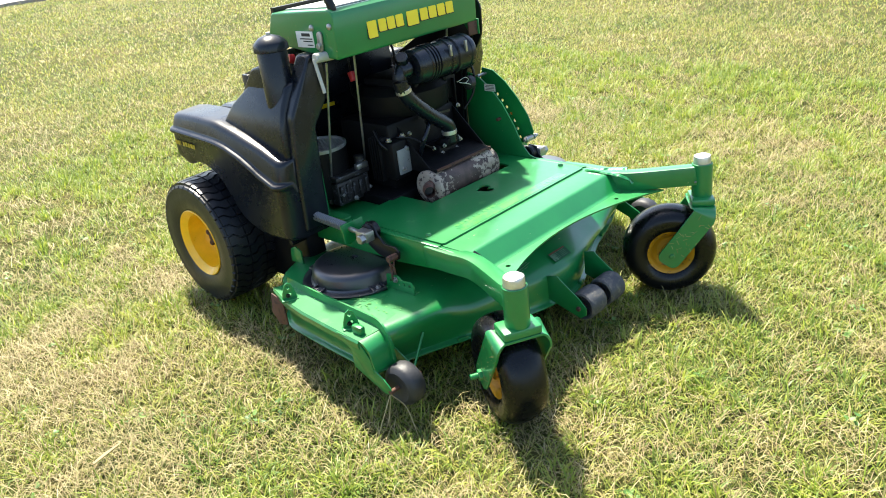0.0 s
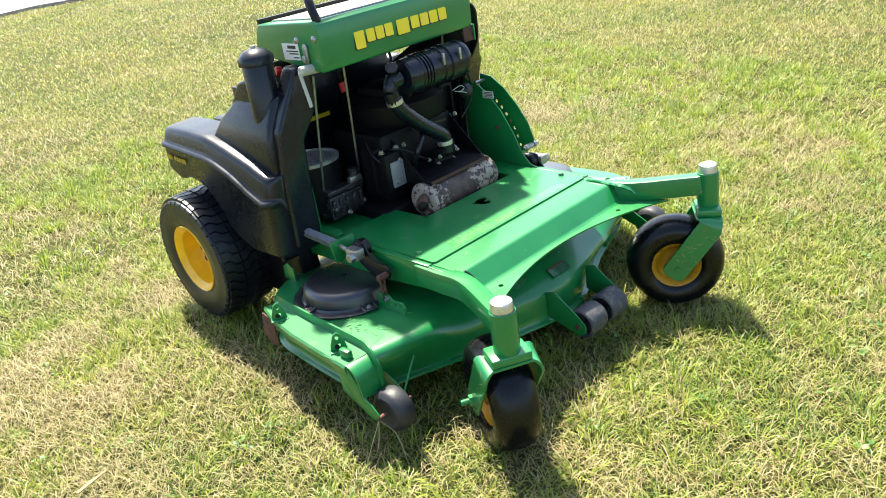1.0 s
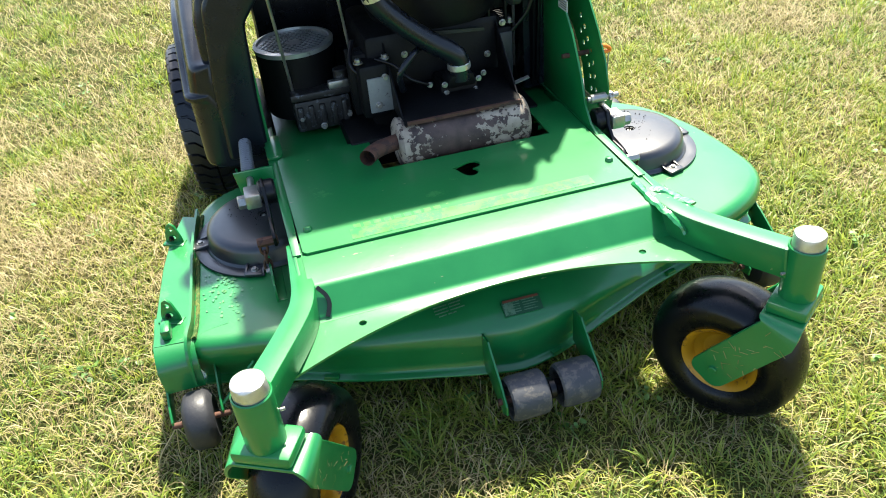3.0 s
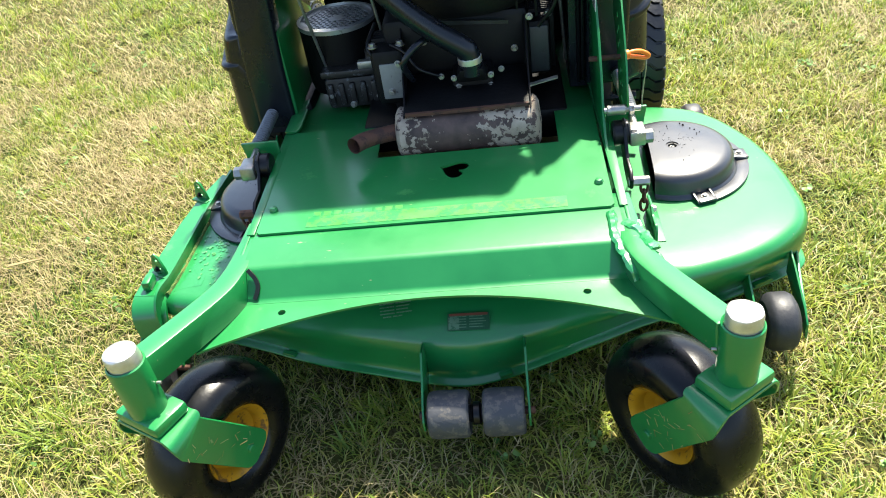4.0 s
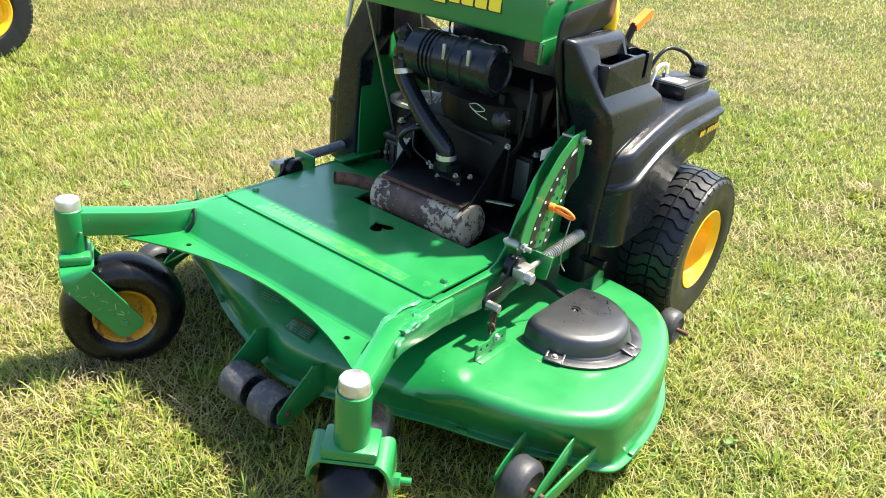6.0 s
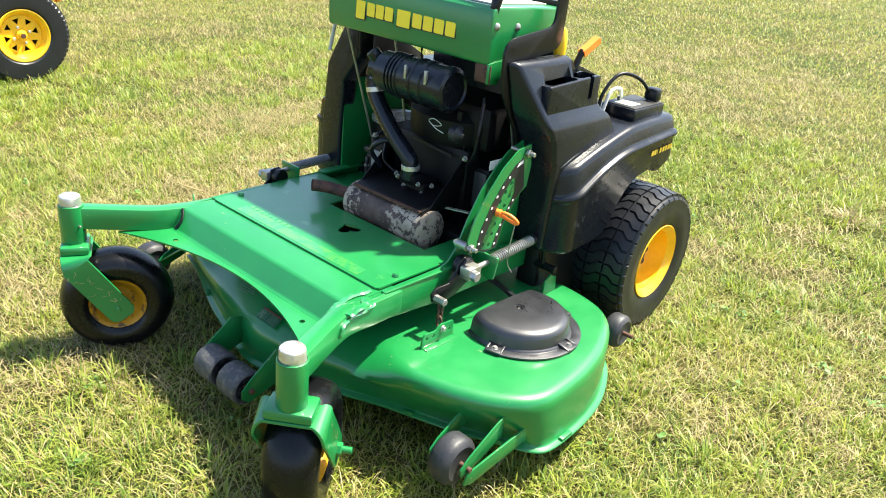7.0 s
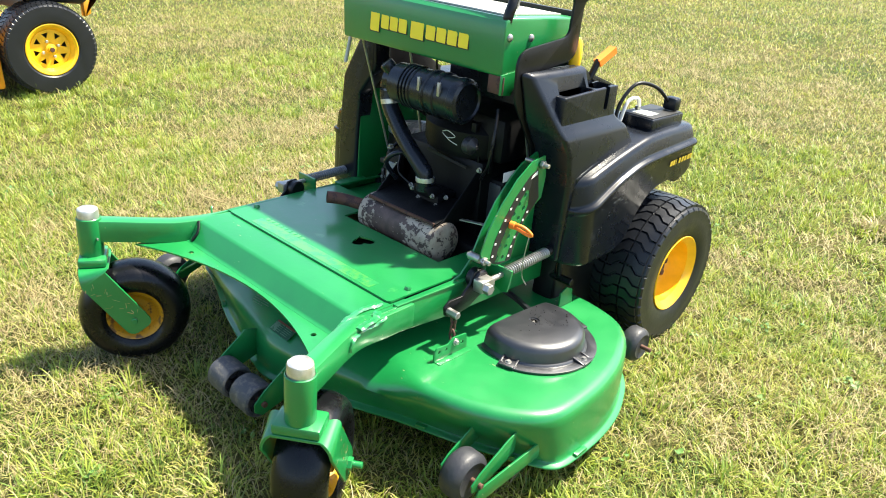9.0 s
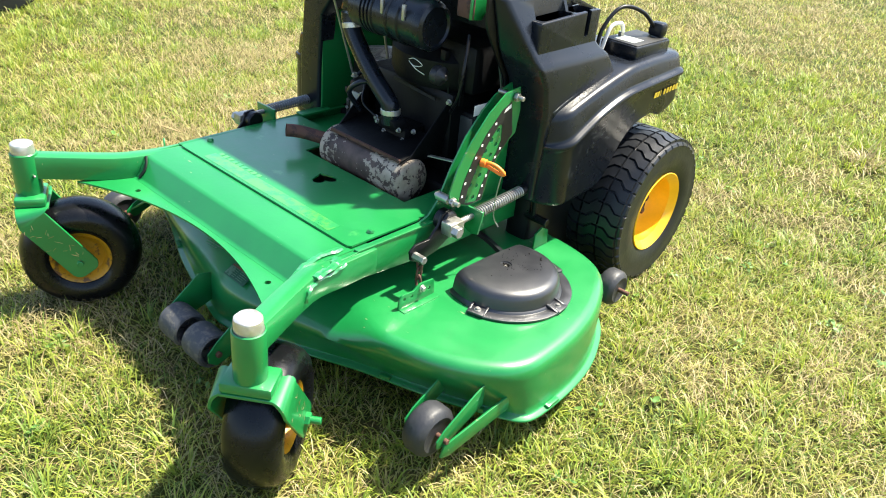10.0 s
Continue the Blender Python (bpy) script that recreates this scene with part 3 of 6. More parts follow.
def inset(loop, d):
    out = []
    for i, p in enumerate(loop):
        t = (loop[(i + 1) % len(loop)] - loop[i - 1]).normalized()
        out.append(p + Vector((-t.y, t.x)) * (d[i] if isinstance(d, list) else d))
    return out


def dense(loop, n=3):
    """The closed loop with rounded corners between its points."""
    out = []
    for i in range(len(loop)):
        a, b, c, d = loop[i - 1], loop[i], loop[(i + 1) % len(loop)], loop[(i + 2) % len(loop)]
        for k in range(n):
            t = k / n
            out.append(0.5 * (2 * b + (c - a) * t + (2 * a - 5 * b + 4 * c - d) * t * t + (3 * b - a - 3 * c + d) * t ** 3))
    return out


crease, lip = dense(crease), dense(lip)
# the front middle slopes down to its crease; elsewhere the top rolls over in a tight round
nose = [max(0.0, min(1.0, (0.52 - abs(p.x - 0.03)) / 0.16)) if p.y < 0.42 else 0.0 for p in crease]
nose = [w * w * (3 - 2 * w) for w in nose]
ROLL = ((0.10, 0.3015), (0.034, 0.3005), (0.022, 0.2985), (0.0115, 0.2930), (0.0045, 0.2840), (0.001, 0.2725), (0.0, 0.258))
SLOPE = ((0.10, 0.300), (0.085, 0.294), (0.062, 0.282), (0.038, 0.267), (0.020, 0.253), (0.007, 0.241), (0.0, 0.226))
rings = []
for (d0, z0), (d1, z1) in zip(ROLL, SLOPE):
    pts = inset(crease, [d0 + (d1 - d0) * w for w in nose])
    rings.append([(p.x, p.y, z0 + (z1 - z0) * w) for p, w in zip(pts, nose)])
foot = inset(lip, 0.018)
for k, z in ((0.45, 0.200), (0.78, 0.165), (1.0, DECK_LOW + 0.013)):
    rings.append([(*c.lerp(f, k), z) for c, f in zip(crease, foot)])
for d, z in ((0.013, DECK_LOW + 0.008), (0.002, DECK_LOW + 0.006), (0.0, DECK_LOW + 0.003), (0.001, DECK_LOW), (0.020, DECK_LOW), (0.026, DECK_LOW + 0.05)):
    rings.append([(p.x, p.y, z) for p in inset(lip, d)])
bm = loft(rings, cap=False)
first = {tuple(round(c, 5) for c in q) for q in rings[0]}
top_ring = [v for v in bm.verts if tuple(round(c, 5) for c in v.co) in first]
edges = [e for e in bm.edges if e.verts[0] in top_ring and e.verts[1] in top_ring]
bmesh.ops.triangle_fill(bm, edges=edges, use_beauty=True)
for v in bm.verts:
    # a slightly uneven pressing
    v.co.z += noise.noise(Vector((v.co.x * 7, v.co.y * 7, 1.0))) * 0.0016
deck = part("mower_deck", bm, GREEN, mower, "green stamped-steel cutting deck with grass stains", smooth=60)

# short bars welded along the lip
for i, length in ((3, 0.03), (17, 0.03), (24, 0.05), (36, 0.05), (107, 0.035)):
    p, q = lip[i], lip[i + 1]
    a = math.degrees(math.atan2(q.y - p.y, q.x - p.x))
    part("lip_clip", box(-length / 2, length / 2, 0.001, 0.014, 0.004, 0.013, 0.002, m=pose(p.x, p.y, DECK_LOW + 0.001, 0, 0, a)), GREEN, deck)

# discharge side: upright rib, outer strip with ears, curled front corner
rib = [(-0.628, 0.925), (-0.640, 0.80), (-0.646, 0.70), (-0.650, 0.56), (-0.655, 0.46), (-0.663, 0.415)]
curl = [(x, y, DECK_TOP + 0.010) for x, y in rib] + [(-0.668, 0.393, DECK_TOP - 0.002), (-0.671, 0.380, DECK_TOP - 0.035), (-0.672, 0.378, DECK_TOP - 0.09)]
bm = sweep(smooth_path(curl, 4), [(-0.003, -0.016), (0.003, -0.016), (0.003, 0.016), (-0.003, 0.016)], up=(0, -0.25, 1))
part("discharge_rib", bm, WORN_GREEN, deck, "green steel rib with dried clippings")
bm = sweep(smooth_path([(x + 0.009, y, DECK_TOP + 0.002) for x, y in rib], 8), [(-0.006, -0.004), (0.006, -0.004), (0.003, 0.000), (-0.004, 0.003)])
for v in bm.verts:
    v.co.z += noise.noise(v.co * 70) * 0.004
part("clipping_line", bm, DIRT, deck, "dried grass packed along the rib")
outer = [(-0.672, 0.955), (-0.705, 0.84), (-0.722, 0.72), (-0.733, 0.57), (-0.740, 0.47), (-0.742, 0.425)]
rings = []
for (xa, ya), (xb, yb) in zip(rib, outer):
    rings.append([(xa, ya, DECK_TOP - 0.002), (xb, yb, DECK_TOP - 0.006), (xb - 0.005, yb, DECK_TOP - 0.014), (xb - 0.003, yb, DECK_TOP - 0.034), (xb, yb, DECK_TOP - 0.034), (xb + 0.004, yb, DECK_TOP - 0.016), (xb + 0.006, yb, DECK_TOP - 0.012), (xa, ya, DECK_TOP - 0.008)])
part("discharge_strip", loft(rings), WORN_GREEN, deck, "green outer strip over the discharge opening")
# front corner of the discharge side, rolled down
rings = []
for a in range(7):
    ang = radians(15 * a)
    y, z = 0.430 - 0.055 * math.sin(ang), DECK_TOP - 0.006 - 0.055 * (1 - math.cos(ang))
    rings.append([(-0.742, y, z), (-0.655, y - 0.002, z + 0.004), (-0.655, y + 0.004, z - 0.002), (-0.742, y + 0.006, z - 0.006)])
rings.append([(-0.738, 0.372, 0.200), (-0.655, 0.372, 0.200), (-0.655, 0.378, 0.200), (-0.738, 0.378, 0.200)])
part("corner_skirt", loft(rings), GREEN, deck)
part("side_skirt", prism([(0.378, 0.196), (0.385, 0.240), (0.43, 0.292), (0.53, 0.292), (0.45, 0.235), (0.420, 0.180)], -0.742, -0.736, "x", 0.001), GREEN, deck)
part("baffle", prism([(0.885, 0.175), (0.890, 0.27), (0.950, 0.282), (0.970, 0.205), (0.935, 0.165)], -0.690, -0.684, "x", 0.002), RUST, deck, "rusty steel discharge baffle")
for y0, xe in ((0.830, -0.692), (0.505, -0.700)):
    ear = [(-0.030, 0), (0.030, 0), (0.026, 0.02), (0.014, 0.048), (0.0, 0.056), (-0.014, 0.048), (-0.026, 0.02)]
    turn = Matrix.Translation((xe, y0, 0)) @ Matrix.Rotation(radians(-28), 4, "Z")
    e = part("hinge_ear", prism([(u * 0.85, DECK_TOP - 0.006 + v * 1.1) for u, v in ear], -0.003, 0.003, "y", 0.001, holes=[ring(0, DECK_TOP + 0.038, 0.006, 8), ring(0.003, DECK_TOP + 0.013, 0.005, 8)], m=turn), GREEN, deck, "green steel hinge ear with two holes")
    part("ear_foot", box(-0.028, 0.028, -0.016, 0.012, DECK_TOP - 0.008, DECK_TOP - 0.001, 0.002, m=turn), GREEN, e)
    p = turn @ Vector((-0.004, -0.004, DECK_TOP + 0.010))
    bolt(e, p, turn.to_3x3() @ Vector((0, -1, 0)), 0.005, 0.007, BLACK_STEEL)
hinge = box(-0.722, -0.700, 0.435, 0.478, DECK_TOP - 0.006, DECK_TOP + 0.022, 0.007)
part("hinge_stub", hinge, GREEN, deck)


def pulley_cover(cx, cy, lean):
    """A moulded dome open along its inner side, with a crescent flange round the outer side and bolted tabs."""
    z = DECK_TOP + 0.004
    s = 1 if cx > 0 else -1
    prof = [(0.160, z), (0.158, z + 0.005), (0.152, z + 0.010), (0.147, z + 0.038), (0.143, z + 0.047), (0.135, z + 0.054), (0.121, z + 0.058), (0.060, z + 0.061), (0.015, z + 0.061), (0.013, z + 0.050), (0.010, z + 0.050), (0.010, z + 0.058), (0.060, z + 0.058), (0.120, z + 0.055), (0.140, z + 0.044), (0.149, z + 0.008), (0.156, z)]
    b = lathe(prof, centre=(cx, cy, 0), segments=72)
    geom = list(b.verts) + list(b.edges) + list(b.faces)
    bmesh.ops.bisect_plane(b, geom=geom, plane_co=(cx - s * 0.057, cy, 0), plane_no=(-s, -lean, 0), clear_outer=True)
    cov = part("pulley_cover", b, COVER, deck, "black moulded plastic spindle cover")
    # black disc at the foot of the hole paints its dark
    part("hole_shade_disc", lathe([(0.001, z + 0.049), (0.0135, z + 0.049), (0.0135, z + 0.0505), (0.001, z + 0.0505)], centre=(cx, cy, 0), segments=20), INK_AND_HOLLOW, cov)
    bolt(cov, (cx, cy, z + 0.05), r=0.006, h=0.006)
    a0, a1 = (-80, 80) if s > 0 else (100, 262)
    rim = [(cx + 0.186 * math.cos(radians(a0 + (a1 - a0) * k / 40)), cy + 0.186 * math.sin(radians(a0 + (a1 - a0) * k / 40))) for k in range(41)]
    rim += [(cx + 0.1555 * math.cos(radians(a1 + (a0 - a1) * k / 40)), cy + 0.1555 * math.sin(radians(a1 + (a0 - a1) * k / 40))) for k in range(41)]
    part("cover_flange", prism(rim, z - 0.001, z + 0.005, "z", 0.0015), COVER, cov)
    for a in (-74, 5, 74) if s > 0 else (254, 178, 106):
        ang = radians(a)
        p = Vector((cx + 0.170 * math.cos(ang), cy + 0.170 * math.sin(ang), z + 0.004))
        turn = Matrix.Translation(p) @ Matrix.Rotation(ang, 4, "Z")
        tab = part("cover_tab", box(-0.020, 0.019, -0.021, 0.021, 0.0, 0.006, 0.002, m=turn), COVER, cov)
        for e in (1, -1):
            part("tab_cheek", prism([(-0.022, 0.0), (0.018, 0.0), (0.012, 0.0045), (-0.020, 0.012)], e * 0.021 - 0.003, e * 0.021 + 0.003, "y", 0.001, m=turn), COVER, tab)
        bolt(tab, p + Vector((0, 0, 0.006)), r=0.0065, h=0.006, mat=STEEL)
    # grit lying on the top
    rng = random.Random(int(cx * 1000))
    grit = bmesh.new()
    for k in range(70):
        d, a = rng.gauss(0.06, 0.045), rng.uniform(radians(40), radians(150))
        x, y = cx + d * math.cos(a) + 0.02 * s, cy + d * math.sin(a) - 0.02
        if (x - cx) * s < -0.05 or math.hypot(x - cx, y - cy) > 0.118:
            continue
        r = rng.uniform(0.0012, 0.0036)
        n = [grit.verts.new((x + r * rng.uniform(0.6, 1.2) * math.cos(q * 1.2566), y + r * rng.uniform(0.6, 1.2) * math.sin(q * 1.2566), z + 0.0585)) for q in range(5)]
        top = grit.verts.new((x, y, z + 0.0625 + r * 0.2))
        for q in range(5):
            grit.faces.new((n[q], n[(q + 1) % 5], top))
    tagged(part("grit", grit, GRIT, cov), kind="stuff")
    return cov


pulley_cover(0.572, 0.780, -0.05)
pulley_cover(-0.455, 0.762, 0.05)


def gauge_wheel(x, y, z, r, w, parent, mat=WHEEL_GREY, name="gauge_wheel"):
    prof = [(0.012, -w / 2 + 0.004), (r * 0.55, -w / 2 + 0.004), (r * 0.72, -w / 2), (r * 0.92, -w / 2 + 0.007), (r, -w / 4), (r, w / 4), (r * 0.92, w / 2 - 0.007), (r * 0.72, w / 2), (r * 0.55, w / 2 - 0.004), (0.012, w / 2 - 0.004)]
    g = part(name, lathe(prof, "x", (x, y, z), 28), mat, parent, "worn grey plastic anti-scalp wheel")
    part("axle_bolt", rod((x - w / 2 - 0.03, y, z), (x + w / 2 + 0.03, y, z), 0.007), RUST, g)
    return g


# front gauge wheels in their brackets
def strap(x, pts, parent=deck, mat=GREEN, w=0.005, name="wheel_bracket"):
    return part(name, prism(pts, x - w / 2, x + w / 2, "x", 0.0015), mat, parent)


for s in (1, -1):
    for x in ((0.676, 0.778) if s > 0 else (0.630, 0.738)):
        strap(s * x, [(0.470, 0.252), (0.440, 0.240), (0.340, 0.188), (0.315, 0.166), (0.318, 0.144), (0.345, 0.140), (0.470, 0.190)])
    xm = 0.727 if s > 0 else 0.678
    gauge_wheel(s * xm, 0.342 if s > 0 else 0.320, 0.158 if s > 0 else 0.152, 0.065, 0.066, deck, WHEEL_GREY)
    # long outer brace and its cross stay
    if s > 0:
        part("outer_brace", prism([(0.325, 0.118), (0.335, 0.150), (0.530, 0.212), (0.530, 0.168), (0.350, 0.112)], -0.003, 0.003, "x", 0.001, m=Matrix.Translation((0.785, 0.330, 0)) @ Matrix.Rotation(radians(-8), 4, "Z") @ Matrix.Translation((0, -0.330, 0))), GREEN, deck)
    else:
        part("cross_stay", rod((-0.632, 0.330, 0.165), (-0.541, 0.366, 0.238), 0.004), GREEN, deck)
# rear gauge wheel
gauge_wheel(0.705, 1.152, 0.212, 0.055, 0.06, deck)
strap(0.675, [(1.05, 0.27), (1.10, 0.262), (1.165, 0.228), (1.17, 0.200), (1.14, 0.185), (1.05, 0.20)])
# middle rollers, hollow at their ends
RY, RZ = 0.138, 0.148
for x in (0.008, 0.122):
    rr = 0.050
    b = lathe([(0.014, -0.022), (rr * 0.62, -0.026), (rr * 0.74, -0.040), (rr * 0.86, -0.043), (rr * 0.96, -0.039), (rr, -0.030), (rr, 0.030), (rr * 0.96, 0.039), (rr * 0.86, 0.043), (rr * 0.74, 0.040), (rr * 0.62, 0.026), (0.014, 0.022)], "x", (x, RY, RZ), 36)
    roller = part("deck_roller", b, ROLLER, deck, "grey plastic anti-scalp roller")
    for k in range(5):
        a = math.tau * k / 5 + x
        u = Vector((0, math.cos(a), math.sin(a)))
        for e in (1, -1):
            part("hub_rib", rod(Vector((x + e * 0.028, RY, RZ)) + u * 0.014, Vector((x + e * 0.034, RY, RZ)) + u * rr * 0.74, 0.004, 6), CAST, roller)
part("roller_axle", rod((-0.056, RY, RZ), (0.186, RY, RZ), 0.008), RUST, deck)
part("roller_spacer", lathe([(0.010, -0.026), (0.017, -0.024), (0.019, -0.010), (0.024, -0.006), (0.024, 0.006), (0.019, 0.010), (0.017, 0.024), (0.010, 0.026)], "x", (0.065, RY, RZ), 16), BLACK_STEEL, deck)
for x in (-0.045, 0.174):
    strap(x, [(0.262, 0.238), (0.222, 0.248), (0.207, 0.234), (0.136, 0.182), (0.110, 0.156), (0.110, 0.130), (0.134, 0.112), (0.262, 0.150)])

# pale flakes painted in for the glare beside the left spindle cover
rng = random.Random(19)
flakes = bmesh.new()
for k in range(80):
    x, y = rng.gauss(-0.570, 0.024), rng.gauss(0.555, 0.048)
    if not (-0.635 < x < -0.50 and 0.43 < y < 0.66):
        continue
    r, turn = rng.uniform(0.002, 0.0060), rng.uniform(0, math.tau)
    flakes.faces.new([flakes.verts.new((x + r * rng.uniform(0.5, 1.0) * math.cos(turn + q), y + r * rng.uniform(0.7, 1.4) * math.sin(turn + q), DECK_TOP + 0.0034)) for q in (0.0, 1.05, 2.1, 3.15, 4.2, 5.25)])
tagged(part("glare_flakes", flakes, GHOST_AND_GLARE, deck, "pale flakes painted for the glare on the deck"), kind="stuff")

# warning decals on the deck front
def decal(parent, m, w, h, rows, back, ink, name="label_plate", head=None):
    d = part(name, box(-w / 2, w / 2, -h / 2, h / 2, 0, 0.0008, 0.0, m=m), back, parent)
    b = bmesh.new()
    for i in range(rows):
        y = h * 0.30 - i * h * 0.62 / max(1, rows - 1)
        for k, (a, c) in enumerate(((-0.44, -0.06), (0.02, 0.42))):
            box(a * w, c * w * (0.8 + 0.2 * ((i * 7 + k * 3) % 3) / 2), y - h * 0.025, y + h * 0.025, 0.0008, 0.0012, 0, m=m, bm=b)
    part("text_bars", b, ink, d)
    if head:
        part("heading_bar", box(-w * 0.46, w * 0.46, h * 0.34, h * 0.48, 0.0008, 0.0013, 0, m=m), head, d)
    return d


slope = pose(0.058, 0.284, 0.2715, 31, 0, -1)
red = decal(deck, slope, 0.090, 0.038, 5, DECAL_GREEN, FADED, "warning_label", DULL_RED)
part("picture_block", box(-0.043, -0.020, -0.017, 0.010, 0.0013, 0.0018, 0, m=slope), FADED, red)
grey = bmesh.new()
for i in range(5):
    for a, c in ((-0.036, -0.004), (0.0, 0.034 - 0.004 * (i % 3))) if i < 4 else ((-0.030, -0.012), (-0.008, 0.012)):
        box(a, c, 0.014 - i * 0.0075, 0.0165 - i * 0.0075, 0.0, 0.0008, 0, m=pose(-0.100, 0.322, 0.2855, 29, 0, 6), bm=grey)
part("faded_print", grey, FADED, deck, "faded grey print")


# -- front frame --
TOP = 0.462
profile = [(0.392, TOP), (0.290, TOP), (0.282, TOP - 0.002), (0.276, TOP - 0.006), (0.248, TOP - 0.054), (0.243, TOP - 0.058), (0.236, TOP - 0.060), (0.236, TOP - 0.064), (0.246, TOP - 0.063), (0.252, TOP - 0.058), (0.280, TOP - 0.010), (0.290, TOP - 0.005), (0.392, TOP - 0.005)]
frame_front = part("front_frame", prism(profile, -0.388, 0.388, "x", 0.0), GREEN, mower, "green sheet-steel front frame", smooth=40)
edge = [(0.44 * k / 16, 0.222 - 0.112 * (k / 16) ** 2) for k in range(-16, 17)]
flange = edge + [(0.452, 0.104), (0.448, 0.125), (0.405, 0.252), (0.38, 0.252), (-0.38, 0.252), (-0.405, 0.252), (-0.448, 0.125), (-0.452, 0.104)]
part("front_flange", prism(flange, TOP - 0.0655, TOP - 0.0605, "z", 0.0, holes=[ring(-0.303, 0.206, 0.008), ring(0.303, 0.206, 0.008)]), GREEN, frame_front, "arched green steel apron with two holes")

POST = {1: 0.530, -1: -0.520}
# removable floor panel with a heart-shaped hole and a cut-out for the muffler
heart = []
for k in range(28):
    a = math.tau * k / 28
    hx, hy = 16 * math.sin(a) ** 3, 13 * math.cos(a) - 5 * math.cos(2 * a) - 2 * math.cos(3 * a) - math.cos(4 * a)
    heart.append((0.042 + hy * 0.0021 + hx * 0.0009, 0.586 + hx * 0.0020 - hy * 0.0009))
floor = [(-0.384, 0.398), (-0.376, 0.390), (0.371, 0.390), (0.379, 0.398), (0.381, 0.822), (0.373, 0.831), (0.293, 0.831), (0.286, 0.824), (0.286, 0.667), (-0.147, 0.669), (-0.152, 0.826), (-0.158, 0.833), (-0.382, 0.833), (-0.390, 0.825)]
panel = part("floor_panel", prism(floor, TOP + 0.001, TOP + 0.006, "z", 0.0, holes=[heart]), WORN_GREEN, frame_front, "green removable floor panel with worn decals")
for x, y in ((-0.362, 0.477), (0.357, 0.479)):
    sc = part("panel_screw", lathe([(0.001, 0.010), (0.007, 0.009), (0.010, 0.004), (0.010, 0.0), (0.001, 0.0)], centre=(x, y, TOP + 0.006), segments=8), GREEN, panel)
# ghost of the old decals; the stripe's colour also holds the sunlit band
part("sunlit_decal_stripe", box(-0.275, 0.285, 0.400, 0.440, TOP + 0.0062, TOP + 0.0066, 0.0), GHOST_AND_GLARE, panel, "worn decal stripe with a sunlit band painted into its yellow-green")
for (x0, x1), (y0, y1), n in (((-0.265, -0.06), (0.440, 0.456), 9), ((0.165, 0.262), (0.408, 0.432), 4)):
    w = (x1 - x0) / n
    ghost = bmesh.new()
    for k in range(n):
        box(x0 + k * w, x0 + k * w + w * 0.72, y0, y1, TOP + 0.0063, TOP + 0.0069, 0.0, bm=ghost)
    part("ghost_print", ghost, GHOST_AND_GLARE, panel, "faint remains of a peeled decal")
